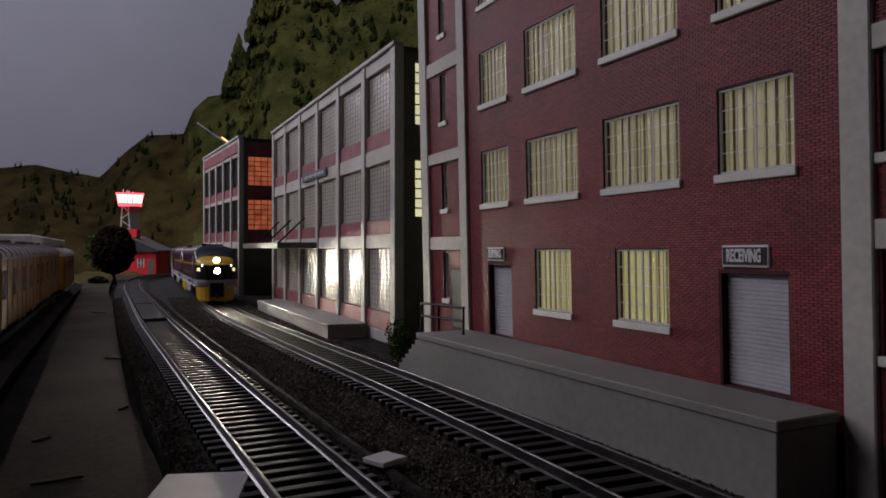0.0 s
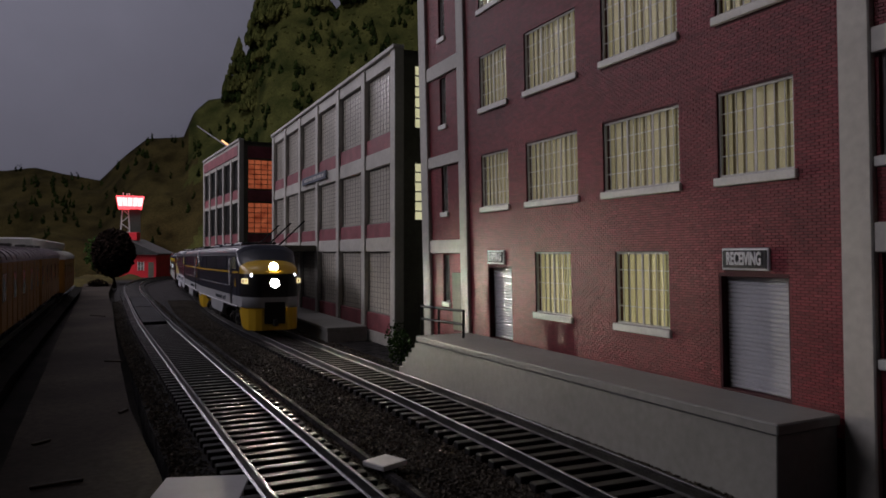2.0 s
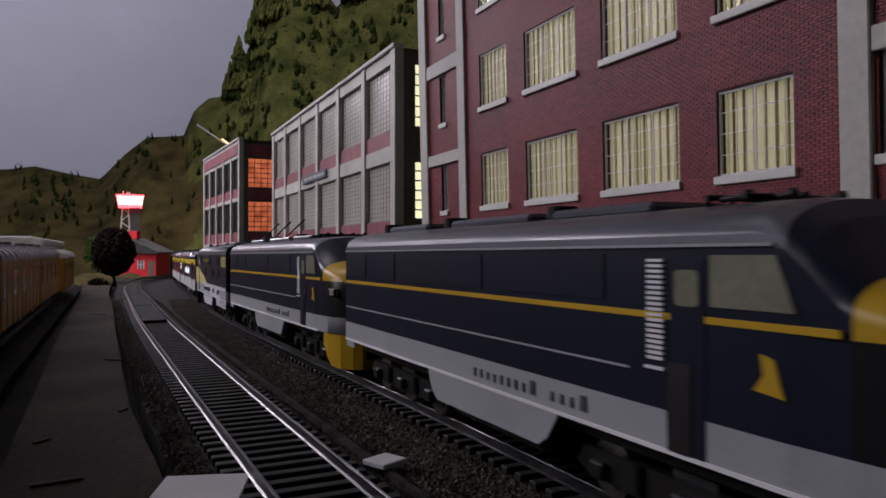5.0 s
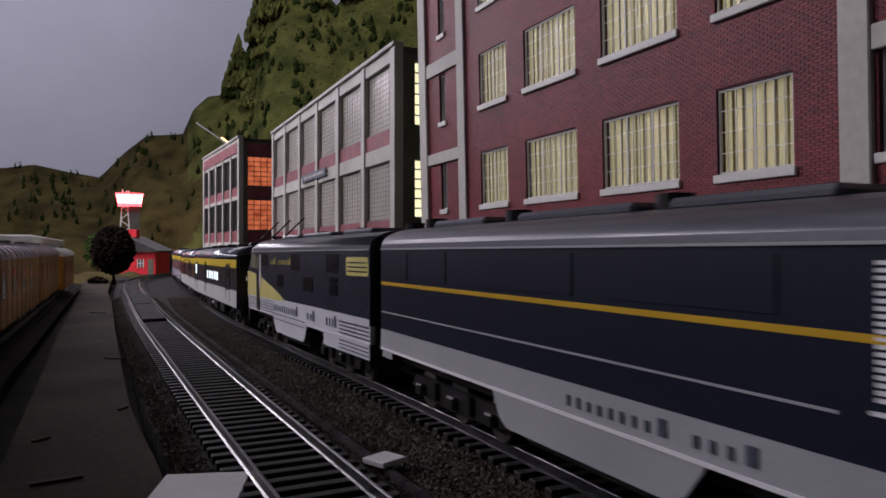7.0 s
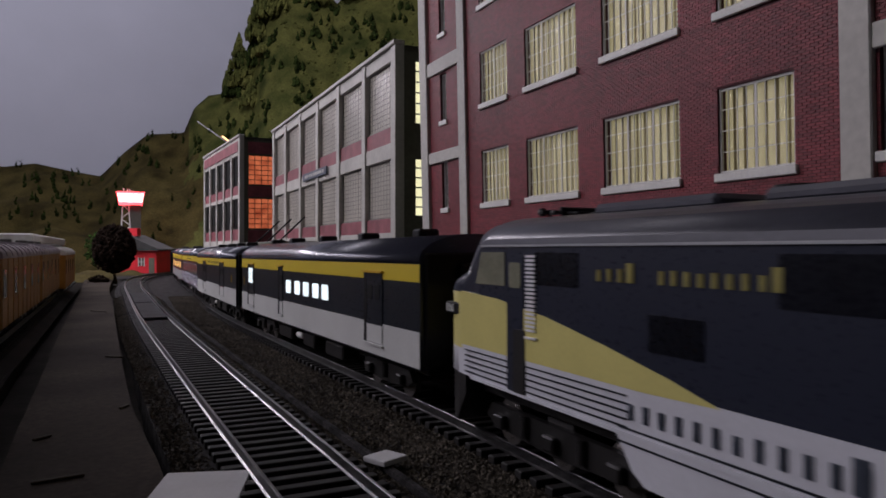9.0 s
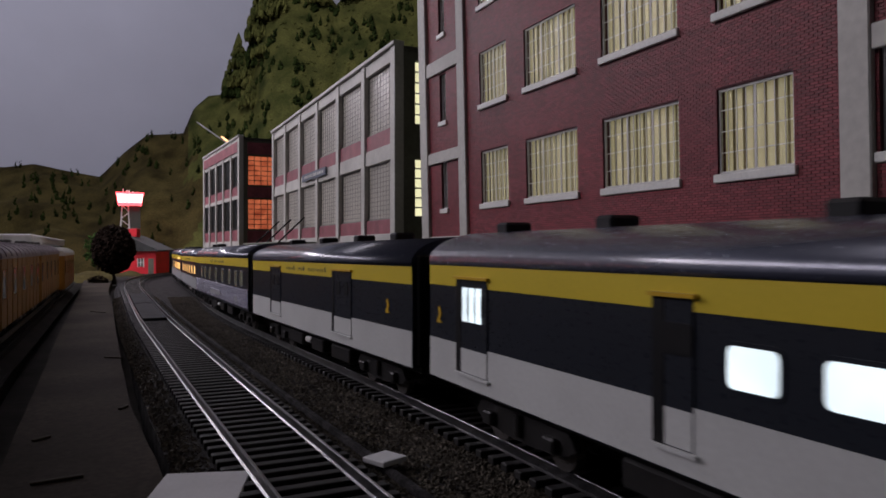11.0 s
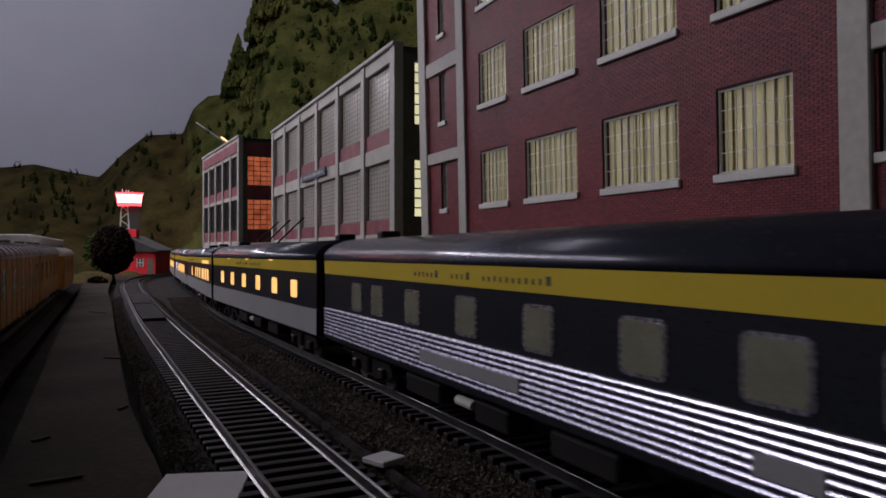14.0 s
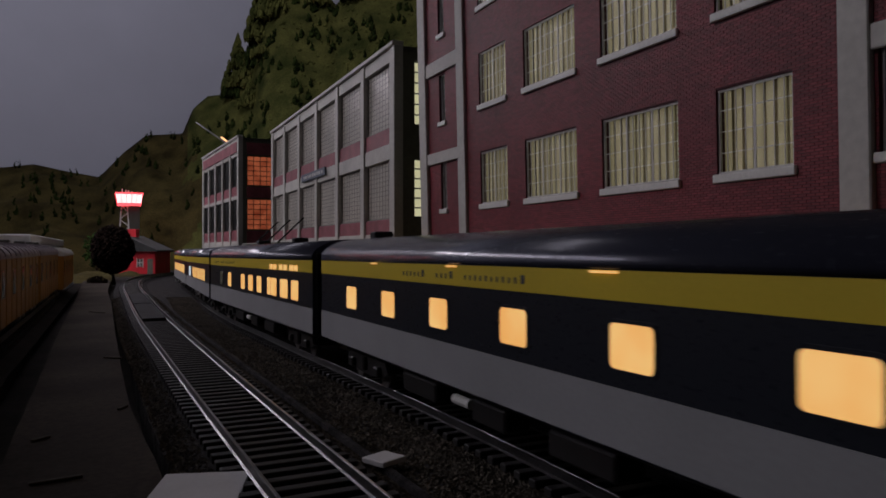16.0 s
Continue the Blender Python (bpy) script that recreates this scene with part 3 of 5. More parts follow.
for a, b in ((4.6, 6.2), (9.75, 10.9), (14.35, 15.6)):
    part("red_panel", bevelled(0.7, 5.05, -0.05, 0.02, a, b, 0.01), M["spandrel"], far_block, "red brick panel")
part("parapet_panel", bevelled(-0.24, -0.1, 0.7, 20.8, 14.6, 15.7, 0.01), M["spandrel"], far_block, "red brick parapet band")

wdock = thing("loading_dock", "low grey loading dock beside the warehouse", "loading dock", 14.68, 33.1, 0, -2.9)
part("deck", bevelled(-2.5, -0.22, 4.2, 25.0, -0.02, 0.2, 0.03), M["dockgrey"], wdock)
part("dock_face", boxes((-2.45, -0.22, 4.25, 24.9, -0.6, -0.02)), M["dockgrey"], wdock)
canopy = thing("canopy", "flat dock canopy hung on dark rods", "canopy", 14.68, 33.1, 0, -2.9)
part("slab", bevelled(-2.9, -0.22, 15.2, 29.5, 4.35, 4.75, 0.03), M["darkwall"], canopy)
for y in (19.0, 23.5, 28.0):
    bm = bmesh.new()
    rod(bm, (-2.1, y, 4.7), (-0.12, y, 6.6), 0.06)
    part("rod", bm, M["black"], canopy)
wsign = thing("wall_sign", "narrow grey-blue sign board on the warehouse wall", "sign", 14.68, 33.1, 0, -2.9)
part("board", bevelled(-0.3, -0.2, 12.6, 19.0, 9.15, 9.7, 0.03), M["board"], wsign)
for k in range(9):
    part("lettering_bar", boxes((-0.32, -0.295, 13.1 + 0.6 * k, 13.45 + 0.6 * k + 0.1 * (k % 2), 9.32, 9.53)), M["frame"], wsign)
for a, b in ((48.5, 62), (62.6, 76)):
    bm = bmesh.new()
    sweep(bm, SIDING, a, b, 0, [(-0.72, -0.24), (0.72, -0.24), (0.70, -0.06), (-0.70, -0.06)], 1.0)
    part("crossing_plate", bm, M["plate"], siding_track, "dark plate between the rails")
bm = bmesh.new()
sweep(bm, SIDING, 3, 72, 2.0, [(-0.09, -0.6), (0.09, -0.6), (0.07, -0.44), (-0.07, -0.44)], 1.0)
tagged(link("cork_strip", bm, M["greybed"]), "pale cork edging strip between the two tracks", "edging", kind="structure")

# ---------- hills ----------
# silhouette: bearing from the camera's axis (tangent) and rise (tangent) of the ridge
RIDGE = [(-0.75, 0.14), (-0.61, 0.113), (-0.566, 0.118), (-0.52, 0.108), (-0.475, 0.10), (-0.44, 0.135), (-0.41, 0.158), (-0.36, 0.160), (-0.345, 0.195), (-0.325, 0.212), (-0.302, 0.215),
         (-0.292, 0.232), (-0.276, 0.243), (-0.262, 0.262), (-0.254, 0.30), (-0.244, 0.345), (-0.22, 0.37), (-0.16, 0.355), (-0.147, 0.338), (-0.13, 0.36), (-0.05, 0.40), (0.1, 0.42), (0.5, 0.36), (0.9, 0.25)]


def ridge(a):
    return np.interp(a, [r[0] for r in RIDGE], [r[1] for r in RIDGE])


AX, RT = Vector((math.sin(radians(TURN)), math.cos(radians(TURN)), 0)), Vector((math.cos(radians(TURN)), -math.sin(radians(TURN)), 0))


def on_hill(a, u):
    """Point of the hillside: a across, u from foot (0) to ridge (1)."""
    d = 172 + 62 * u - 12 * u * u
    h = 4.25 + ridge(a) * d
    z = -1.7 + (h + 1.7) * (u ** 0.72)
    k = min(1, u * 4) * max(0.0, 1 - u) ** 0.5
    z += (5.5 * noise.noise((a * 13, u * 3.5, 1)) + 1.1 * noise.noise((a * 36, u * 8, 5))) * k
    return AX * d + RT * (a * d) + Vector((0, 0, z))


hill = thing("hillside", "green brown foam-covered hills with scattered dark trees", "hill", kind="structure")
bm = bmesh.new()
rowsv = [[bm.verts.new(on_hill(-0.75 + 1.5 * i / 219, (j / 26) ** 1.1)) for i in range(220)] for j in range(27)]
back = [bm.verts.new(v.co + AX * 6 - Vector((0, 0, 14))) for v in rowsv[-1]]
rowsv.append(back)
for r0, r1 in zip(rowsv, rowsv[1:]):
    for i in range(219):
        bm.faces.new((r0[i], r0[i + 1], r1[i + 1], r1[i]))
# left hill browner: the tower's red light is put into its foliage colour
for f in bm.faces:
    p = f.calc_center_median()
    f.material_index = int(p.dot(RT) / p.dot(AX) + 0.03 * noise.noise(p * 0.12) < -0.345)
part("slope", bm, [M["leaf"], M["leaf_brown"]], hill, smooth=True)


def clumps(spots, sub, jag, seed):
    """Many small foam clumps: (place, radius, height) joined in one mesh."""
    src = bmesh.new()
    bmesh.ops.create_icosphere(src, subdivisions=sub, radius=1)
    V = np.array([v.co[:] for v in src.verts])
    F = np.array([[v.index for v in f.verts] for f in src.faces])
    src.free()
    rng = np.random.default_rng(seed)
    vs, fs = [], []
    for n, (p, r, h) in enumerate(spots):
        q = V * (1 + jag * (rng.random((len(V), 1)) - 0.5) * 2)
        taper = 1 - 0.55 * np.clip(q[:, 2:3] * 0.5 + 0.5, 0, 1) if h > r * 1.2 else 1.0
        w = q * np.array([r, r, h])
        w[:, :2] *= taper
        vs.append((w + np.array(p)) * K)
        fs.append(F + n * len(V))
    me = bpy.data.meshes.new("clumps")
    me.from_pydata(np.concatenate(vs).tolist(), [], np.concatenate(fs).tolist())
    return me


rng = random.Random(11)
dark, pale = [], []
for n in range(1500):
    a, u = rng.uniform(-0.7, 0.12), rng.random() ** 0.75 * 0.97 + 0.02
    s = rng.uniform(0.3, 0.6)
    if a > -0.3:
        pale.append((on_hill(a, u) - Vector((0, 0, 0.25)), s * 1.2, s))
for n in range(1300):
    a, u = rng.uniform(-0.6, 0.1), rng.random() ** 0.8 * 0.95 + 0.03
    if rng.random() < (0.85 if a > -0.3 else 0.3) and noise.noise((a * 16, u * 5, 9)) > -0.05:
        p, s = on_hill(a, u), rng.uniform(0.45, 0.85) * (1.0 if a > -0.3 else 0.7)
        for k in range(6):
            dark.append((p + Vector((rng.uniform(-0.3, 0.3), rng.uniform(-0.3, 0.3), 0.2 + 0.4 * k)), s * (1.1 - 0.13 * k), s * (1.1 - 0.1 * k)))
for name, spots, material, seed, label in (("dark_trees", dark, M["leaf_dark"], 1, "scattered dark green foam trees"), ("foliage", pale, M["leaf"], 2, "olive foam foliage clumps")):
    me = clumps(spots, 1, 0.32, seed)
    me.materials.append(material)
    ob = new(name, me)
    ob.parent = hill
    tagged(ob, label, kind="stuff")


def conifer(a, u, rise, rad, seed):
    """A pointed fir on the hill whose top shows at the given rise."""
    base = on_hill(a, u)
    tall = 4.25 + rise * base.dot(AX) - base.z + 0.6
    t = thing("conifer_tree", "narrow pointed dark green fir on the hill ridge", "tree", base.x, base.y, base.z - 0.6, group="firs on the ridge")
    bm = bmesh.new()
    rod(bm, (0, 0, 0), (0, 0, tall * 0.55), rad * 0.12, 7), rod(bm, (0, 0, tall * 0.5), (0, 0, tall * 0.96), rad * 0.06, 6)
    part("trunk", bm, M["bark"], t)
    r, spots = random.Random(seed), []
    rad *= 2.0
    for k in range(560):
        f = 0.06 + 0.94 * r.random() ** 0.85
        g, w = r.uniform(0, 6.28), rad * (1 - f) ** 0.8 * r.uniform(0.25, 1.0)
        q = rad * 0.14 * (1.25 - 0.8 * f)
        spots.append((Vector((w * math.cos(g), w * math.sin(g), tall * f - w * 0.35)), q, q * 1.7))
    me = clumps(spots, 1, 0.35, seed)
    me.materials.append(M["leaf"] if seed % 3 else M["leaf_dark"])
    c = new("crown", me)
    c.parent = t


for k, (a, u, rise, rad) in enumerate(((-0.283, 0.93, 0.298, 2.6), (-0.272, 0.92, 0.268, 2.4), (-0.262, 0.95, 0.296, 2.3), (-0.253, 0.95, 0.352, 2.8), (-0.245, 0.93, 0.38, 3.0), (-0.292, 0.9, 0.243, 2.0),
                                       (-0.232, 0.9, 0.372, 2.8), (-0.172, 0.96, 0.372, 2.4), (-0.124, 0.96, 0.375, 2.6), (-0.265, 0.74, 0.235, 2.0), (-0.247, 0.78, 0.285, 2.2))):
    conifer(a, u, rise, rad, 40 + k)

# ---------- control tower, red house, tree ----------


def spot(px, d):
    """Ground place d cm deep, at the bearing tangent px."""
    v = AX * d + RT * (px * d)
    return v.x, v.y


tx, ty = spot(-0.4335, 172)
tower = thing("control_tower", "lattice tower with red-lit glass cab", "tower", tx, ty, -1.6, -4)
tower.scale = (0.88, 0.88, 1.045)
for sx, sy in ((-1.3, -1.2), (1.3, -1.2), (1.3, 1.2), (-1.3, 1.2)):
    bm = bmesh.new()
    rod(bm, (sx * 1.4 - 1.2, sy * 1.4, 0), (sx * 0.55 - 1.2, sy * 0.55, 15.8), 0.16)
    part("leg", bm, M["frame"], tower, "pale steel leg")
for k in range(9):
    z = 1.0 + k * 1.65
    f = 1.4 - 0.85 * z / 15.8
    for sy in (-1, 1):
        bm = bmesh.new()
        rod(bm, (-1.3 * f * (1 if k % 2 else -1) - 1.2, sy * 1.2 * f, z), (1.3 * f * (1 if k % 2 else -1) - 1.2, sy * 1.2 * f, z + 1.4), 0.1, 6)
        part("brace", bm, M["frame"], tower)
part("core", bevelled(-0.2, 2.6, -0.9, 0.9, 0, 15.7, 0.05), M["sash"], tower, "dark lift shaft")


def flared(w0, d0, w1, d1, z0, z1):
    bm = bmesh.new()
    v = [bm.verts.new((sx * w, sy * d, z)) for w, d, z in ((w0, d0, z0), (w1, d1, z1)) for sx, sy in ((-1, -1), (1, -1), (1, 1), (-1, 1))]
    for q in ((3, 2, 1, 0), (4, 5, 6, 7), (0, 1, 5, 4), (1, 2, 6, 5), (2, 3, 7, 6), (3, 0, 4, 7)):
        bm.faces.new([v[i] for i in q])
    return bm


part("cab_floor", flared(2.9, 2.0, 3.05, 2.1, 15.5, 16.1), M["redglow"], tower, "red-lit cab base")
cab = part("cab_window", flared(2.95, 2.0, 3.4, 2.4, 16.1, 18.0), M["pinkglow"], tower, "bright pinkish red lit glass")
part("cab_roof", flared(3.5, 2.5, 3.5, 2.5, 18.0, 18.4), M["redglow"], tower, "red-lit cab roof rim")
for k in range(6):
    x = -3.1 + k * 1.24
    bm = bmesh.new()
    rod(bm, (x * 0.96, -2.12, 16.1), (x * 1.08, -2.5, 18.0), 0.06, 6)
    part("mullion", bm, M["redpaint"], cab)
for k in range(4):
    y = -1.5 + k
    bm = bmesh.new()
    rod(bm, (-3.05, y * 1.1, 16.1), (-3.48, y * 1.3, 18.0), 0.1, 6)
    part("mullion", bm, M["redpaint"], cab)
for x, h in ((-1.7, 0.9), (-0.8, 0.7), (-0.2, 0.7), (0.7, 0.4)):
    bm = bmesh.new()
    rod(bm, (x, 0, 18.4), (x, 0, 18.4 + h), 0.14, 8)
    part("roof_fitting", bm, M["frame"], tower)

hx, hy = spot(-0.424, 146)
house = thing("red_house", "low red house with dark gabled roof", "house", hx, hy, -1.6, -27)
part("wall", bevelled(-3.4, 5.4, -4, 4, 0, 5.6, 0.05), M["redpaint"], house, "bright red wall")
bm = bmesh.new()
extrude_y(bm, [(-4.0, 5.4), (6.0, 5.4), (6.0, 5.7), (-0.4, 8.6), (-1.6, 8.6), (-4.0, 5.7)], -4.6, 4.6)
part("roof", bm, M["roofing"], house, "dark roof")
part("chimney", bevelled(-0.9, 0.9, -2.2, -0.6, 8.3, 9.9, 0.05), M["redpaint"], house, "pinkish chimney")
part("window", boxes((1.9, 3.0, -4.06, -3.99, 2.4, 4.0)), M["dim"], house, "small pale window")
part("window_bar", boxes((2.38, 2.5, -4.1, -4.06, 2.4, 4.0), (1.9, 3.0, -4.1, -4.06, 3.15, 3.27), (1.8, 1.92, -4.1, -4.06, 2.3, 4.1), (2.98, 3.1, -4.1, -4.06, 2.3, 4.1)), M["white"], house)
part("door", boxes((3.9, 5.0, -4.06, -3.99, 0, 4.0)), M["darkwall"], house)


# low grassy bank before the house
bm = bmesh.new()
rows_b = []
for j in range(11):
    d = 124 + 1.8 * j
    rows_b.append([])
    for i in range(41):
        a = -0.56 + 0.165 * i / 40
        edge = min(1, i / 4, (40 - i) / 8) * math.sin(math.pi * j / 10)
        p = AX * d + RT * (a * d)
        rows_b[-1].append(bm.verts.new((p.x, p.y, -1.62 + edge * (1.5 + 0.8 * noise.noise(p * 0.3)))))
for r0, r1 in zip(rows_b, rows_b[1:]):
    for i in range(40):
        bm.faces.new((r0[i], r0[i + 1], r1[i + 1], r1[i]))
tagged(link("grass_bank", bm, M["leaf_brown"], smooth=True), "low dry grass bank before the red house", "bank", kind="structure")


def tree(label, x, y, z, trunk, rad, tall, count, material, seed, name="tree", cat="tree"):
    t = thing(name, label, cat, x, y, z)
    bm = bmesh.new()
    r = random.Random(seed)
    if trunk:
        rings = []
        for k in range(5):
            f = k / 4
            rings.append((Vector((0.1 * math.sin(k), 0.1 * math.cos(2 * k), trunk * f)), rad * 0.11 * (1 - 0.6 * f)))
        for (a, ra), (b, rb) in zip(rings, rings[1:]):
            rod(bm, a, b + Vector((0, 0, 0.05)), (ra + rb) / 2, 8)
        for k in range(5):
            g = r.uniform(0, 6.28)
            rod(bm, (0, 0, trunk * 0.75), (rad * 0.6 * math.cos(g), rad * 0.6 * math.sin(g), trunk + tall * r.uniform(0.2, 0.6)), rad * 0.03, 6)
        part("trunk", bm, M["bark"], t)
    else:
        bm.free()
    spots = []
    for k in range(count):
        v = Vector((r.gauss(0, 1), r.gauss(0, 1), r.gauss(0, 1))).normalized() * (r.random() ** 0.33)
        s = rad * r.uniform(0.045, 0.1)
        spots.append((Vector((v.x * rad * 0.92, v.y * rad * 0.92, trunk + tall * 0.5 + v.z * tall * 0.5)), s, s))
    me = clumps(spots, 1, 0.35, seed)
    me.materials.append(material)
    c = new("crown", me)
    c.parent = t
    return t


tree("round dark brown tree beside the red house", *spot(-0.456, 112), -1.2, 1.7, 3.35, 7.4, 3600, M["darktree"], 3)
tree("small green tree behind the round tree", *spot(-0.478, 150), -1.6, 2.0, 3.0, 7.5, 500, M["bush"], 4)
tree("low leafy green bush beside the dock steps", 12.75, 28.6, -0.6, 0, 0.6, 1.5, 420, M["bush"], 5, "bush", "bush")
tree("low leafy green bush beside the warehouse corner", 14.6, 33.2, -0.6, 0, 0.6, 1.5, 260, M["bush"], 6, "bush", "bush")
tree("dark scrub at the end of the strip", *spot(-0.478, 104), -1.2, 0, 1.6, 1.6, 300, M["darktree"], 8, "bush", "bush")

boom = thing("lit_boom", "slanted boom lit red on the warehouse roof", "sign boom", 16.8, 92, 16.0, 0)
bm = bmesh.new()
rod(bm, (0.2, -6, 0.2), (-2.2, 4, 4.4), 0.1)
part("arm", bm, M["sash"], boom)
bm = bmesh.new()
rod(bm, (0.24, -6.1, 0.4), (-0.45, -3.2, 1.65), 0.1)
part("tube", bm, M["warmglow"], boom, "glowing orange tube")
part("foot", bevelled(-0.6, 0.6, -6.6, -5.2, -0.2, 0.3, 0.05), M["sash"], boom)

# ---------- stored train ----------


def stored_car(label, roofmat, s0, s1, offset, lit, lift=0.0):
    c = thing("stored_car", label, "train car", group="stored yellow train")
    a, b = YARD.at(s0 + 2), YARD.at(s1 - 2)
    d = (b - a) / np.linalg.norm(b - a)
    m = (YARD.at(s0) + YARD.at(s1)) / 2 + np.array([d[1], -d[0]]) * offset
    c.matrix_basis = pose(m[0] * K, m[1] * K, (lift - 0.3) * K, 0, 0, math.degrees(math.atan2(-d[0], d[1])))
    h = (s1 - s0) / 2 - 0.3
    part("body", bevelled(-1.6, 1.6, -h, h, 0.7, 3.95, 0.06), M["oldyellow"], c, "orange yellow ribbed side")
    bm = bmesh.new()
    extrude_y(bm, half_profile(1.68, 3.9, 4.0, 0.72), -h - 0.05, h + 0.05)
    part("roof", bm, roofmat, c, "weathered pale roof")
    n = int(2 * h / 1.9)
    first = None
    for k in range(n + 1):
        y = -h + 0.2 + (2 * h - 0.4) * k / n
        if first is None:
            first = part("rib", boxes((-1.63, 1.63, -0.05, 0.05, 0.75, 3.88)), M["oldyellow"], c)
            first.location.y = y * K
        else:
            twin("rib", first, c, 0, y, 0)
    for k in range(n):
        y = -h + 0.2 + (2 * h - 0.4) * (k + 0.5) / n
        if k % 2 == lit % 2:
            part("window", boxes((1.55, 1.615, y - 0.5, y + 0.5, 2.1, 3.4)), M["carglass"] if not (lit and k in (1, 3)) else M["amberlit"], c)
        bm = bmesh.new()
        extrude_y(bm, half_profile(1.72, 4.0, 4.03, 0.74), y - 0.06, y + 0.06)
        part("roof_rib", bm, roofmat, c)
    for k in range(3):
        y = -h * 0.6 + h * 0.6 * k
        part("vent", bevelled(-0.35, 0.35, y - 0.4, y + 0.4, 4.6, 4.95, 0.05), M["sash"], c)
    part("underframe", boxes((-0.9, 0.9, -h * 0.6, h * 0.6, 0.3, 0.7)), M["under"], c)
    for y in (h - 3, -h + 3):
        truck(c, y, 2, 2.2)
    return c


# ---------- train pieces ----------
def half_profile(hw, z0, z1, roof, n=7):
    """Body outline: straight sides, rounded roof of the given rise."""
    pts = [(-hw, z0), (hw, z0), (hw, z1)]
    for k in range(1, 2 * n):
        a = math.pi * k / (2 * n)
        pts.append((hw * math.copysign(abs(math.cos(a)) ** 0.95, math.cos(a)), z1 + roof * math.sin(a)))
    pts.append((-hw, z1))
    return pts


def truck(parent, y, wheels, span):
    r = 0.52
    bm = bmesh.new()
    for sx in (-1, 1):
        a, b = sorted((sx * 1.0, sx * 1.16))
        e = span / 2
        prof = [(y - e - 0.75, 0.55), (y - e - 0.4, 0.38), (y - 0.5, 0.28), (y + 0.5, 0.28), (y + e + 0.4, 0.38), (y + e + 0.75, 0.55), (y + e + 0.5, 0.85), (y - e - 0.5, 0.85)]
        va, vb = [bm.verts.new((a, p, q)) for p, q in prof], [bm.verts.new((b, p, q)) for p, q in prof]
        for k in range(8):
            bm.faces.new((va[k], va[(k + 1) % 8], vb[(k + 1) % 8], vb[k]))
        bm.faces.new(va[::-1]), bm.faces.new(vb)
    box(bm, -1.0, 1.0, y - 0.45, y + 0.45, 0.35, 0.95)
    t = part("truck", bm, M["under"], parent, "black truck side frames")
    for k in range(wheels):
        yy = y - span / 2 + span * k / max(1, wheels - 1)
        bm = bmesh.new()
        rod(bm, (-0.95, yy, r), (-0.78, yy, r), r, 20), rod(bm, (0.78, yy, r), (0.95, yy, r), r, 20), rod(bm, (-0.78, yy, r), (0.78, yy, r), 0.12, 8)
        part("wheel_set", bm, M["wheel"], t, "steel wheel set")
        for sx in (-1, 1):
            a, b = sorted((sx * 1.15, sx * 1.32))
            part("axle_box", bevelled(a, b, yy - 0.2, yy + 0.2, 0.38, 0.68, 0.04), M["under"], t)
    for k in range(wheels - 1):
        yy = y - span / 2 + span * (k + 0.5) / (wheels - 1)
        for sx in (-1, 1):
            bm = bmesh.new()
            rod(bm, (sx * 1.2, yy, 0.4), (sx * 1.2, yy, 0.85), 0.1, 8)
            part("spring", bm, M["under"], t)
    return t


def plate(sides, hw, pts, out=0.014):
    """Thin panels of outline (y, z) on the given sides of a car."""
    bm = bmesh.new()
    for sx in sides:
        a = [bm.verts.new((sx * (hw - 0.03), y, z)) for y, z in pts]
        b = [bm.verts.new((sx * (hw + out), y, z)) for y, z in pts]
        n = len(pts)
        for k in range(n):
            bm.faces.new((a[k], a[(k + 1) % n], b[(k + 1) % n], b[k]))
        bm.faces.new(a[::-1]), bm.faces.new(b)
    return bm


def rect(y0, y1, z0, z1):
    return [(y0, z0), (y1, z0), (y1, z1), (y0, z1)]


def rounded(y0, y1, z0, z1, r=0.1):
    out = []
    for cy, cz, a0 in ((y1 - r, z1 - r, 0), (y0 + r, z1 - r, 90), (y0 + r, z0 + r, 180), (y1 - r, z0 + r, 270)):
        for k in range(4):
            a = radians(a0 + 30 * k)
            out.append((cy + r * math.cos(a), cz + r * math.sin(a)))
    return out


EAVE, HW = 3.99, 1.66


def mark_bars(parent, spans, z0, z1, material, seed, hw=HW, pitch=0.24):
    """Unreadable lettering as plain bars: each span is one word, a tall first bar and then shorter strokes."""
    r = random.Random(seed)
    for sx in (1, -1):
        for y0, y1 in spans:
            n = max(3, round((y1 - y0) / pitch))
            l = (y1 - y0) / n
            for k in range(n):
                tall = k == (n - 1 if sx > 0 else 0)
                a, top = y0 + l * k, z1 if tall else z0 + (z1 - z0) * r.uniform(0.6, 0.72)
                part("lettering_bar", plate((sx,), hw, rect(a + l * 0.15, a + l * (0.75 if tall else 0.5), z0, top), 0.02), material, parent)


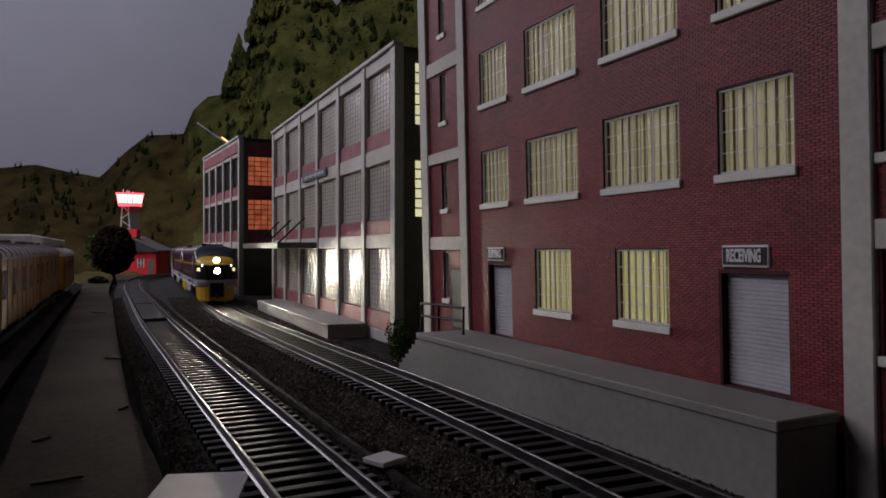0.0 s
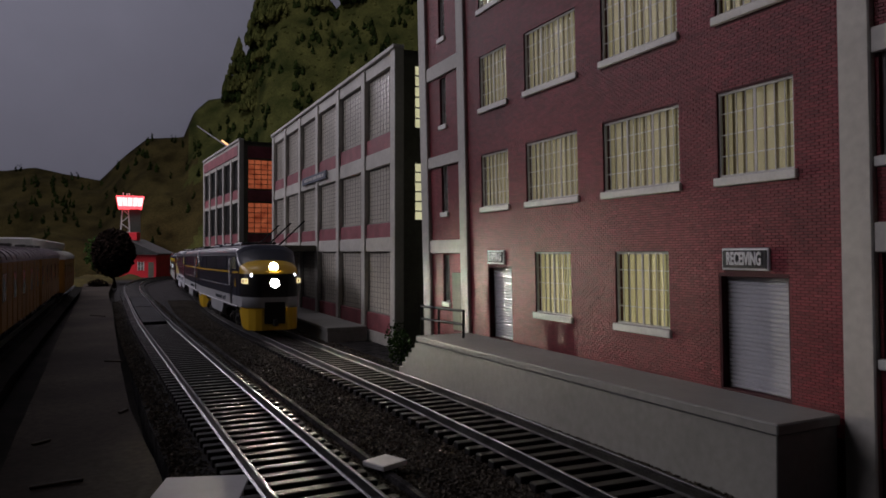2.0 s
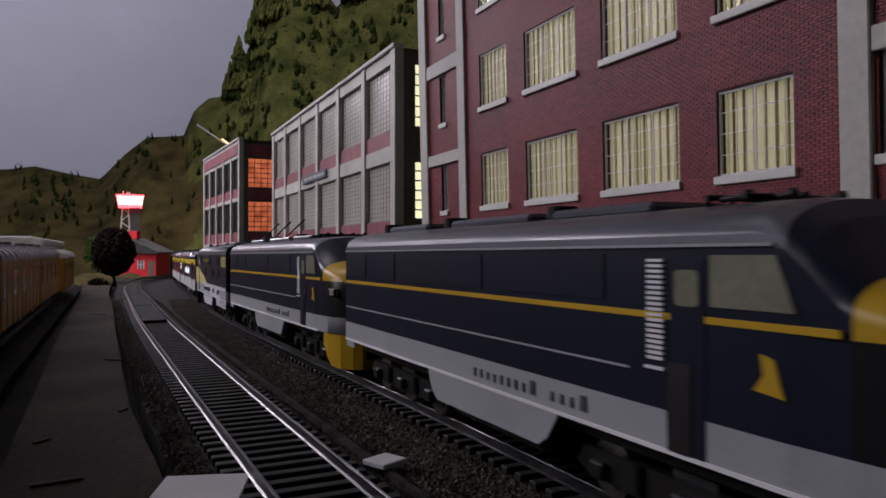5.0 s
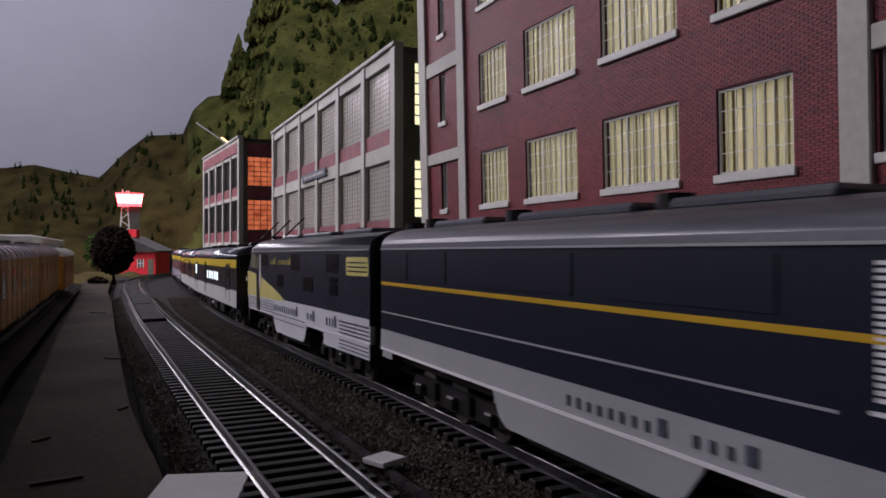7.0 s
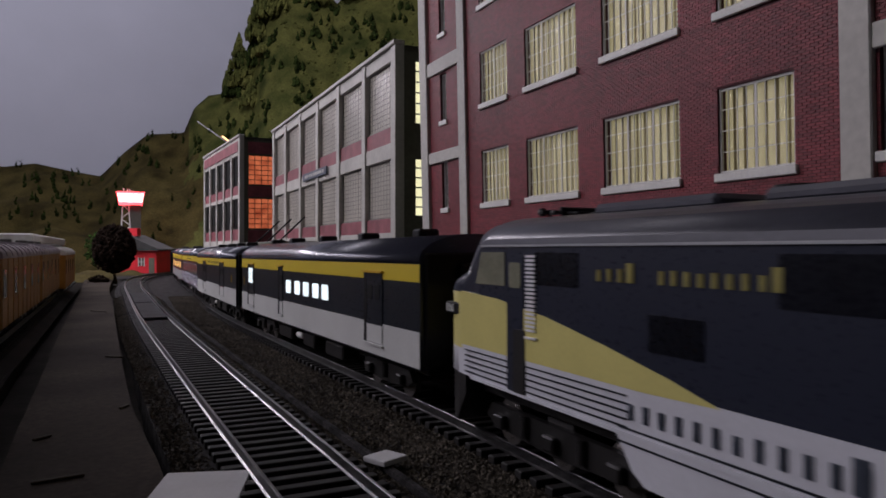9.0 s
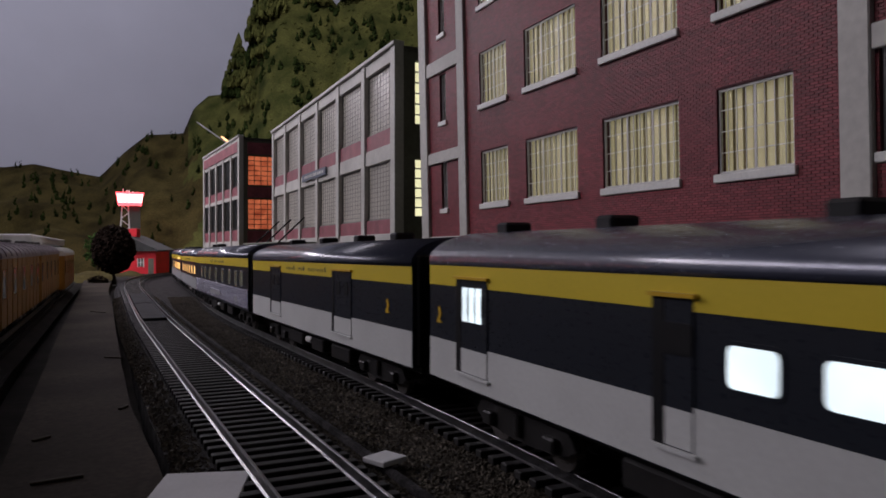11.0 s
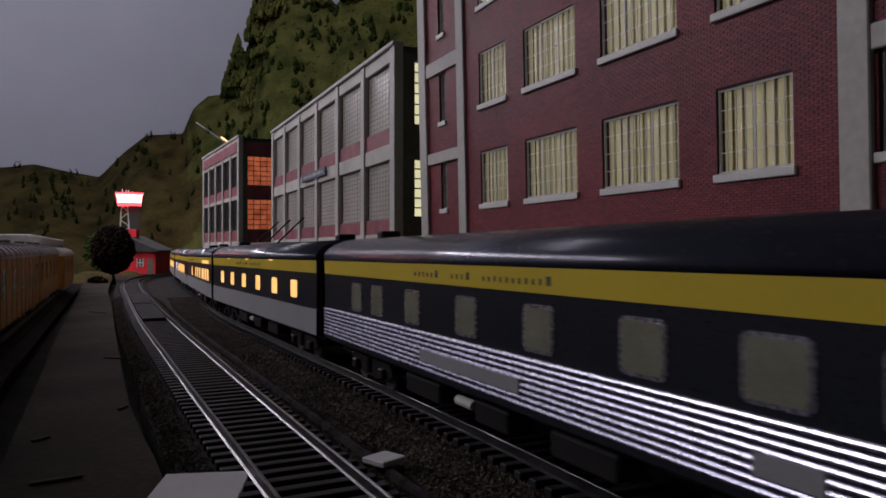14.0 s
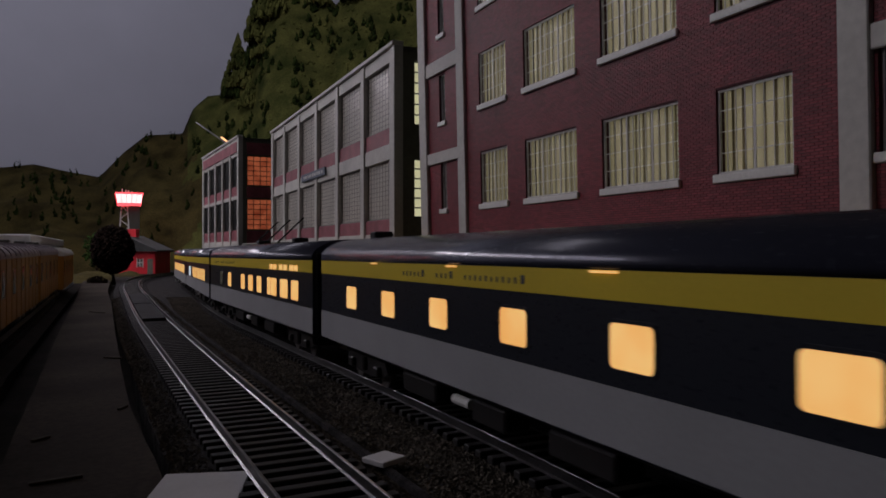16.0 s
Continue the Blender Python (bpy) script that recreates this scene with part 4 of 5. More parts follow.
def coach(name, label, front, rear, lower, windows=(), wz=(2.33, 3.1), doors=(), drop=0.0, emblem=(), vents=(), extra=(), words=None, plates=()):
    """A passenger car; windows: (mark0, mark1, material) as distances along the train."""
    L = rear - front
    h, mid = L / 2, (front + rear) / 2
    c = thing(name, label, "train car", group="train on the main line")
    E_ = EAVE - drop
    bm = bmesh.new()
    extrude_y(bm, [(-HW, 1.15), (HW, 1.15), (HW, E_), (-HW, E_)], -h, h)
    part("body", bm, M["navy"], c, "dark navy car body")
    bm = bmesh.new()
    extrude_y(bm, half_profile(HW + 0.03, E_ - 0.03, E_ + 0.06, 0.70, 9), -h, h)
    roof = part("roof", bm, M["roofblue"], c, "satin dark blue-grey roof")
    for f in roof.data.polygons:
        f.use_smooth = abs(f.normal.y) < 0.5
    for sx in (1, -1):
        part("letterboard", plate((sx,), HW, rect(-h + 0.01, h - 0.01, E_ - 0.52, E_ - 0.05)), M["letterband"], c, "yellow letterboard")
        if lower == "flute":
            # backing darkened: the shade between the flutes is put into its colour
            sk = part("fluted_panel", plate((sx,), HW, rect(-h + 0.05, h - 0.05, 1.25, 2.24)), M["fluteshade"], c, "fluted stainless steel side")
            for k in range(8):
                z = 1.33 + k * 0.125
                bm = bmesh.new()
                rod(bm, (sx * (HW + 0.012), -h + 0.06, z), (sx * (HW + 0.012), h - 0.06, z), 0.05, 8)
                part("flute", bm, M["silver"], sk)
        else:
            # passenger cars take the darker grey: shade on their lower sides is in it
            part("lower_panel", plate((sx,), HW, rect(-h + 0.01, h - 0.01, 1.17, 2.12)), M["darkgrey" if name == "passenger_car" else "cargrey"], c, "grey lower side")
    for a, b, material in windows:
        y0, y1 = mid - b, mid - a
        for sx in (1, -1):
            w = part("window", plate((sx,), HW, rounded(y0 - 0.06, y1 + 0.06, wz[0] - 0.06, wz[1] + 0.06, 0.14), 0.018), M["silver"] if lower == "flute" else M["navy"], c, "window with rounded frame")
            part("pane", plate((sx,), HW, rounded(y0, y1, wz[0], wz[1], 0.1), 0.026), material, w)
    for a, b in plates:
        for sx in (1, -1):
            part("name_plate", plate((sx,), HW, rect(mid - b, mid - a, 1.52, 1.8), 0.075), M["darkgrey"], c, "plain grey plate")
    for a, b, z0, z1, material in extra:
        for sx in (1, -1):
            part("small_window", plate((sx,), HW, rect(mid - b, mid - a, z0, z1), 0.05), material, c)
    for a, b in doors:
        for sx in (1, -1):
            d = part("baggage_door", plate((sx,), HW, rect(mid - b, mid - a, 1.5, 3.6), 0.03), M["navy"], c, "sliding navy baggage door")
            part("door_lower", plate((sx,), HW, rect(mid - b + 0.25, mid - a, 1.52, 2.05), 0.036), M["cargrey"], d)
            part("door_edge", plate((sx,), HW, rect(mid - b, mid - b + 0.24, 1.5, 3.6), 0.04), M["black"], d)
            part("door_sill", plate((sx,), HW, rect(mid - b, mid - a + 0.1, 1.44, 1.5), 0.09), M["cargrey"], d)
            part("door_hood", plate((sx,), HW, rect(mid - b - 0.05, mid - a + 0.1, 3.6, 3.66), 0.1), M["yellow"], d)
            for q in (0.35, 0.75):
                part("door_window", plate((sx,), HW, rounded(mid - b + (b - a) * q - 0.2, mid - b + (b - a) * q + 0.2, 2.8, 3.25, 0.08), 0.045), M["black"], d)
    for a in emblem:
        for sx in (1, -1):
            part("emblem", plate((sx,), HW, [(mid - a - 0.17, 2.5), (mid - a + 0.15, 2.5), (mid - a + 0.02, 2.58), (mid - a + 0.12, 2.72), (mid - a + 0.0, 2.92), (mid - a - 0.1, 2.86), (mid - a - 0.02, 2.72), (mid - a - 0.1, 2.6)], 0.02), M["yellow"], c, "small yellow emblem")
    if words:
        y0, y1 = mid - words[1], mid - words[0]
        mark_bars(c, [(y0, y0 + 0.24 * (y1 - y0)), (y0 + 0.34 * (y1 - y0), y0 + 0.5 * (y1 - y0)), (y0 + 0.58 * (y1 - y0), y1)], E_ - 0.37, E_ - 0.2, M["sash"], 1)
    for a in vents:
        part("roof_vent", bevelled(-0.35, 0.35, mid - a - 0.28, mid - a + 0.28, E_ + 0.66, E_ + 0.98, 0.06), M["black"], c, "black roof vent")
    for sy in (1, -1):
        part("diaphragm", bevelled(-1.55, 1.55, min(sy * h, sy * (h + 0.12)), max(sy * h, sy * (h + 0.12)), 1.2, E_ + 0.25, 0.05), M["black"], c, "black car end")
        part("gangway", bevelled(-0.6, 0.6, min(sy * (h + 0.12), sy * (h + 0.36)), max(sy * (h + 0.12), sy * (h + 0.36)), 1.1, 3.9, 0.06), M["black"], c)
    part("underframe", bevelled(-1.2, 1.2, -h + 0.4, h - 0.4, 0.9, 1.16, 0.03), M["under"], c)
    for k, (y, w) in enumerate(((-h * 0.3, 2.2), (h * 0.02, 1.5), (h * 0.3, 2.0))):
        part("equipment_box", bevelled(0.7, 1.35, y - w / 2, y + w / 2, 0.42, 0.92, 0.05), M["under"], c)
        part("equipment_box", bevelled(-1.35, -0.7, y - w / 2, y + w / 2, 0.42, 0.92, 0.05), M["under"], c)
    for sx in (1, -1):
        bm = bmesh.new()
        rod(bm, (sx * 1.3, -h * 0.12, 0.75), (sx * 1.3, h * -0.05, 0.75), 0.12, 12)
        part("air_tank", bm, M["frame"], c, "small silver tank")
    for y in (h - 3.6, -h + 3.6):
        truck(c, y, 2, 2.5)
    return c


E_TOP = 4.33


def loft(sections, n=9, lamp=None):
    """Cross sections (y, half width, floor z, shoulder z, crown z) joined into a skin."""
    bm = bmesh.new()
    rings = []
    for y, w, z0, z1, zc in sections:
        ring = [(-w, z0), (w, z0), (w, z0 + (z1 - z0) * 0.5), (w, z1)]
        for k in range(1, 2 * n):
            a = math.pi * k / (2 * n)
            ring.append((w * math.copysign(abs(math.cos(a)) ** 0.7, math.cos(a)), z1 + (zc - z1) * math.sin(a) ** 0.85))
        ring += [(-w, z1), (-w, z0 + (z1 - z0) * 0.5)]
        rings.append([bm.verts.new((x, y, z)) for x, z in ring])
    m = len(rings[0])
    for a, b in zip(rings, rings[1:]):
        for k in range(m):
            bm.faces.new((a[k], a[(k + 1) % m], b[(k + 1) % m], b[k]))
    bm.faces.new(rings[0][::-1])
    if not lamp:
        bm.faces.new(rings[-1])
        return bm
    r, z, y = lamp
    ring = [bm.verts.new((r * math.cos(2 * math.pi * k / 24), y, z + r * math.sin(2 * math.pi * k / 24))) for k in range(24)]
    loop = [bm.edges.new((ring[k], ring[(k + 1) % 24])) for k in range(24)]
    rim = [bm.edges.get((rings[-1][k], rings[-1][(k + 1) % m])) for k in range(m)]
    bmesh.ops.bridge_loops(bm, edges=loop + rim)
    return bm


def engine(label, L, livery, lit):
    """A streamlined diesel, nose towards +y."""
    c = thing("diesel_engine", label, "locomotive", group="train on the main line")
    h = L / 2
    third = livery == "silver"
    low = M["palegrey"] if third else M["enginegrey"]
    blue = M["slate"] if third else M["engineblue"]
    bm = loft([(-h, HW, 1.42, E_TOP, 4.95), (h - 3.0, HW, 1.42, E_TOP, 4.95), (h - 2.6, HW, 1.42, 4.27, 4.9), (h - 2.3, HW - 0.03, 1.42, 4.0, 4.68), (h - 1.8, HW - 0.06, 1.42, 3.5, 4.02),
               (h - 1.35, HW - 0.1, 1.42, 3.4, 3.92), (h - 0.8, HW - 0.22, 1.42, 3.28, 3.8), (h - 0.42, HW - 0.42, 1.42, 3.1, 3.6), (h - 0.15, HW - 0.68, 1.42, 2.9, 3.36), (h, HW - 0.95, 1.42, 2.7, 3.12)], lamp=(0.27, 2.76, h))
    for z in (2.0, 3.28):
        bmesh.ops.bisect_plane(bm, geom=bm.verts[:] + bm.edges[:] + bm.faces[:], plane_co=(0, 0, z), plane_no=(0, 0, 1))
    for y in (h - 1.7, h - 2.6, h - 2.3):
        bmesh.ops.bisect_plane(bm, geom=bm.verts[:] + bm.edges[:] + bm.faces[:], plane_co=(0, y, 0), plane_no=(0, 1, 0))
    bm.normal_update()
    for f in bm.faces:
        p = f.calc_center_median()
        f.smooth = abs(f.normal.y) < 0.97 and abs(f.normal.x) < 0.985 and f.normal.z > -0.9
        i = 0
        if p.z < 2.0:
            i = 1
        elif p.z > E_TOP - 0.02 and p.y < h - 2.6:
            i = 2
        elif p.y > h - 2.75 and p.y < h - 1.7 and (f.normal.z > 0.2 or f.normal.y > 0.3):
            i = 4
        elif p.y >= h - 1.75 and not third:
            i = 3 if p.z > 3.28 else 4
        elif p.y >= h - 1.75 and third and p.z < 3.28:
            i = 3
        f.material_index = i
    part("body", bm, [blue, low, M["engineroof"], M["paleyellow"] if third else M["yellow"], M["black"]], c, "rounded engine body with sloping nose")
    # skirts between the trucks and pilot
    for sx in (1, -1):
        part("skirt", plate((sx,), HW - 0.02, [(-h + 0.1, 1.2), (-h + 0.9, 1.2), (-h + 0.9, 1.43), (-h + 0.1, 1.43)]), low, c)
        part("skirt", plate((sx,), HW - 0.01, [(-h + 6.9, 1.43), (-h + 7.2, 0.9), (-h + 7.5, 0.72), (h - 8.0, 0.72), (h - 7.7, 0.9), (h - 7.3, 1.43)]), low, c, "grey side skirt")
        part("skirt_line", plate((sx,), HW, rect(-h + 0.05, h - 2.2, 1.40, 1.46), 0.03), M["letter"] if not third else low, c, "fine white line")
        # raised pale strip puts the bright eave reflection into the paint
        part("gutter", plate((sx,), HW, rect(-h + 0.05, h - 2.75, E_TOP - 0.02, E_TOP + 0.02), 0.04), M["enginegrey"], c, "thin pale strip for the highlight along the eave")
    bm = loft([(h - 1.75, HW - 0.08, 1.0, 1.39, 1.415), (h - 1.35, HW - 0.11, 0.5, 1.39, 1.415), (h - 1.1, HW - 0.18, 0.25, 1.39, 1.415), (h - 0.6, HW - 0.34, 0.2, 1.39, 1.415), (h - 0.2, HW - 0.66, 0.2, 1.39, 1.415), (h - 0.02, HW - 0.95, 0.2, 1.39, 1.415)])
    part("pilot", bm, M["under"] if third else M["yellow"], c, "dark pilot" if third else "yellow pilot")
    # solid block, its black standing in for shade inside the coupler recess
    part("coupler_box", bevelled(-0.62, 0.62, h - 0.4, h + 0.015, 0.5, 1.8, 0.08), M["black"], c, "black block for the dark coupler recess")
    part("coupler", bevelled(-0.12, 0.12, h, h + 0.3, 0.45, 0.8, 0.04), M["under"], c)
    # windscreen, cab and nose fittings
    for sx in (1, -1):
        w = part("cab_window", plate((sx,), HW, [(h - 3.75, 3.52), (h - 2.45, 3.52), (h - 2.72, 4.2), (h - 3.75, 4.2)], 0.02), M["carglass"], c, "dark cab side window")
        part("cab_door", plate((sx,), HW, rect(h - 4.5, h - 3.85, 1.46, 4.15), 0.015), blue, c, "navy cab door")
        part("door_window", plate((sx,), HW, rounded(h - 4.4, h - 3.95, 3.5, 4.0, 0.08), 0.03), M["carglass"], c)
        # flat plate; the step recess's shade is painted as its dark colour
        part("steps", plate((sx,), HW, rect(h - 4.55, h - 4.1, 1.45, 2.7), 0.03), M["under"], c, "dark plate for the door step recess")
        for k in range(19):
            z = 2.7 + k * 0.078
            part("grille_slat", plate((sx,), HW, rect(h - 4.95, h - 4.62, z, z + 0.042), 0.05), M["letter"], c)
        part("grab_iron", plate((sx,), HW, rect(h - 5.0, h - 4.6, 2.56, 2.6), 0.06), M["letter"], c)
        if not third:
            part("stripe", plate((sx,), HW, rect(-h + 0.05, h - 1.9, 3.29, 3.385), 0.012), M["yellow"], c, "yellow side stripe")
            part("pin_stripe", plate((sx,), HW, rect(-h + 0.05, h - 5.4, 2.49, 2.525), 0.02), M["enginegrey"], c, "thin pale line")
            for a, b in ((0.3, 2.1), (2.6, 4.6), (5.4, 9.8), (10.6, 14.0)):
                part("side_panel", plate((sx,), HW, rect(-h + a, -h + b, 3.5, 4.22), 0.02), M["engineblue"], c, "raised side panel")
            part("emblem", plate((sx,), HW, [(h - 3.05, 2.55), (h - 2.6, 2.5), (h - 2.66, 2.65), (h - 2.75, 2.95), (h - 2.95, 3.0), (h - 2.9, 2.75)], 0.02), M["yellow"], c, "small yellow emblem")
            mark_bars(c, [(h - 10.6, h - 8.0), (h - 7.6, h - 6.4)], 1.6, 1.86, M["board"], 2, pitch=0.3)
        else:
            part("swoosh", plate((sx,), HW, [(h - 1.7, 2.12), (h - 8.0, 2.13), (h - 9.5, 2.18), (h - 8.5, 2.42), (h - 7.0, 2.72), (h - 5.3, 3.02), (h - 3.4, 3.24), (h - 1.7, 3.32)], 0.014), M["paleyellow"], c, "pale yellow swoosh")
            for k in range(8):
                z = 1.04 + k * 0.125
                part("dark_line", plate((sx,), HW, rect(-h + 0.1, -h + 2.9, z, z + 0.035), 0.022), M["navy"], c)
            part("end_skirt", plate((sx,), HW, rect(-h + 0.05, -h + 4.7, 0.95, 1.45), 0.012), low, c, "light grey end skirt")
            part("light_panel", plate((sx,), HW, rect(-h + 0.05, h - 1.75, 1.98, 2.2), 0.01), low, c)
            for k in range(5):
                z = 1.52 + k * 0.12
                part("dark_line", plate((sx,), HW, rect(h - 7.6, h - 1.9, z, z + 0.03), 0.02), M["navy"], c)
            for z in (1.28, 1.5):
                part("dark_line", plate((sx,), HW, rect(-h + 7.2, h - 7.4, z, z + 0.03), 0.022), M["navy"], c)
            lou = part("vent_panel", plate((sx,), HW, rounded(-h + 0.1, -h + 2.2, 3.5, 4.1, 0.15), 0.015), M["paleyellow"], c, "pale yellow vent panel")
            for k in range(3):
                part("vent_slot", plate((sx,), HW, rect(-h + 0.2, -h + 2.0, 3.62 + k * 0.14, 3.66 + k * 0.14), 0.025), M["navy"], lou)
            for a, b, z0, z1 in ((3.0, 4.4, 3.55, 4.2), (8.0, 9.4, 3.55, 4.2), (13.5, 14.9, 3.6, 4.2), (3.1, 4.0, 2.75, 3.4), (6.1, 7.4, 2.75, 3.3), (10.6, 11.7, 2.75, 3.3)):
                part("side_window", plate((sx,), HW, rect(-h + a, -h + b, z0, z1), 0.014), M["panel"], c, "dark side window")
            mark_bars(c, [(h - 10.5, h - 8.2), (h - 7.8, h - 6.7)], 3.74, 4.04, M["paleyellow"], 3, pitch=0.26)
            mark_bars(c, [(-6.7, -5.35), (-4.1, -2.85), (-1.7, 2.45)], 1.66, 2.06, M["board"], 4, pitch=0.36)
    part("windscreen_post", bevelled(-0.05, 0.05, h - 2.5, h - 1.8, 3.9, 4.1, 0.02), M["black"], c)
    for sx in (1, -1):
        bm = bmesh.new()
        rod(bm, (sx * 1.1, h - 1.0, 3.2), (sx * 1.16, h - 0.36, 3.2), 0.085, 14)
        part("class_lamp", bm, M["classlamp"] if lit else M["silver"], c, "small white class lamp" if lit else "")
        nb = part("number_board", bevelled(min(sx * 1.1, sx * 1.56), max(sx * 1.1, sx * 1.56), h - 1.5, h - 0.6, 2.74, 3.02, 0.03), M["numberlamp"] if lit else M["black"], c, "glowing number board" if lit else "dark number board")
        for k in range(3):
            x = sx * (1.2 + 0.12 * k)
            part("number_bar", boxes((x - 0.025, x + 0.025, h - 0.605, h - 0.59, 2.79, 2.97)), M["black"] if lit else M["cargrey"], nb)
        for k in range(4):
            y = h - 1.02 + 0.11 * k
            part("number_bar", boxes((min(sx * 1.55, sx * 1.57), max(sx * 1.55, sx * 1.57), y - 0.03, y + 0.03, 2.79, 2.97)), M["black"] if lit else M["cargrey"], nb)
    for z, y, r, deep, lens in ((3.66, h - 0.36, 0.24, 0.05, "upperlamp"), (2.76, h - 0.46, 0.25, 0.5, "headlamp")):
        bm = bmesh.new()
        ring = []
        for rr, yy in ((r + 0.05, y - 0.5), (r + 0.05, y + deep), (r, y + deep), (r, y - 0.5)):
            ring.append([bm.verts.new((rr * math.cos(2 * math.pi * k / 24), yy, z + rr * math.sin(2 * math.pi * k / 24))) for k in range(24)])
        for q in range(4):
            for k in range(24):
                bm.faces.new((ring[q][k], ring[q][(k + 1) % 24], ring[(q + 1) % 4][(k + 1) % 24], ring[(q + 1) % 4][k]))
        hd = part("headlamp", bm, M["black"] if deep > 0.1 else M["yellow"], c, "round headlamp housing")
        bm = bmesh.new()
        if lens == "upperlamp":
            rod(bm, (0, y - 0.03, z), (0, y, z), r - 0.005, 24)
            part("headlamp_lens", bm, M[lens] if lit else M["carglass"], hd, "blazing white lens" if lit else "")
            continue
        # glowing lens ring near the mouth, and behind its middle a short tube with the bulb
        ring = [[bm.verts.new((rr * math.cos(2 * math.pi * k / 24), yy, z + rr * math.sin(2 * math.pi * k / 24))) for k in range(24)] for rr, yy in ((r - 0.005, y + 0.36), (0.12, y + 0.45), (0.12, y + 0.42), (r - 0.005, y + 0.33))]
        for p in range(4):
            for k in range(24):
                bm.faces.new((ring[p][k], ring[p][(k + 1) % 24], ring[(p + 1) % 4][(k + 1) % 24], ring[(p + 1) % 4][k]))
        part("headlamp_lens", bm, M["lensglow"] if lit else M["carglass"], hd, "glowing white lens" if lit else "")
        bm = bmesh.new()
        rod(bm, (0, y - 0.03, z), (0, y, z), 0.115, 20)
        part("bulb", bm, M["headlamp"] if lit else M["carglass"], hd, "blazing white bulb" if lit else "")
        # added black tube, unseen, there to narrow the beam
        bm = bmesh.new()
        ring = [[bm.verts.new((rr * math.cos(2 * math.pi * k / 20), yy, z + rr * math.sin(2 * math.pi * k / 20))) for k in range(20)] for rr, yy in ((0.118, y - 0.03), (0.118, y + 0.42), (0.125, y + 0.42), (0.125, y - 0.03))]
        for p in range(4):
            for k in range(20):
                bm.faces.new((ring[p][k], ring[p][(k + 1) % 20], ring[(p + 1) % 4][(k + 1) % 20], ring[(p + 1) % 4][k]))
        part("bulb_tube", bm, M["black"], hd)
    # roof: hatches, fans, horns
    for a, b in ((2.0, 5.0), (6.5, 10.4), (11.2, 14.2)):
        part("roof_hatch", bevelled(-0.85, 0.85, -h + a, -h + b, 4.85, 5.08, 0.08), M["engineroof"], c, "raised roof hatch")
    for a in (1.0, 5.7, 10.8):
        bm = bmesh.new()
        rod(bm, (0.3, -h + a, 4.85), (0.3, -h + a, 5.2), 0.32, 14)
        part("roof_fan", bm, M["black"], c, "black roof fan")
    for x, y in ((-0.7, 3.0), (-0.3, 3.3), (0.3, 3.0), (0.7, 3.4)):
        bm = bmesh.new()
        rod(bm, (x, h - y - 1.1, 5.0), (x, h - y - 0.65, 5.03), 0.045, 8), rod(bm, (x, h - y - 0.65, 5.03), (x, h - y - 0.57, 5.03), 0.09, 10), rod(bm, (x, h - y - 0.9, 4.75), (x, h - y - 0.9, 5.0), 0.04, 6)
        part("horn", bm, M["black"], c, "black air horn")
    bm = bmesh.new()
    rod(bm, (-0.9, h - 3.9, 5.02), (0.9, h - 3.9, 5.02), 0.045, 8), rod(bm, (-0.9, h - 4.6, 5.04), (0.9, h - 4.6, 5.04), 0.045, 8), rod(bm, (0.85, h - 4.6, 4.6), (0.85, h - 4.6, 5.06), 0.045, 6), rod(bm, (-0.85, h - 4.6, 4.6), (-0.85, h - 4.6, 5.06), 0.045, 6)
    part("roof_antenna", bm, M["black"], c, "black roof frame")
    part("rear_end", bevelled(-1.5, 1.5, -h - 0.06, -h, 1.3, 4.7, 0.03), M["black"], c, "black rear end")
    part("underframe", bevelled(-1.1, 1.1, -h + 0.3, h - 1.5, 1.0, 1.4, 0.03), M["under"], c)
    part("fuel_tank", bevelled(-1.3, 1.3, -h + 7.6, h - 8.4, 0.4, 1.0, 0.1), M["under"], c)
    for y in (h - 4.75, -h + 4.0):
        truck(c, y, 3, 4.0)
    return c


for k, (a, b) in enumerate(((-4.5, 15.6), (16.5, 36.4), (37, 56.3), (57, 76.6))):
    stored_car("orange yellow ribbed car with dull grey roof", M["greyroof"], a, b, 0, 0, 0.2)
stored_car("tall yellow car with pale roof at the train's end", M["whiteroof"], 77.5, 97, 0.4, 0)
shed = thing("storage_shed", "long low shed with a white roof behind the stored cars", "shed", -5.2, 112, -1.6, -3)
part("wall", bevelled(-3.0, 3.0, -26, 26, 0, 6.4, 0.05), M["darkwall"], shed)
part("roof", bevelled(-3.3, 3.3, -26.4, 26.4, 6.4, 7.4, 0.1), M["whiteroof"], shed, "flat white roof")

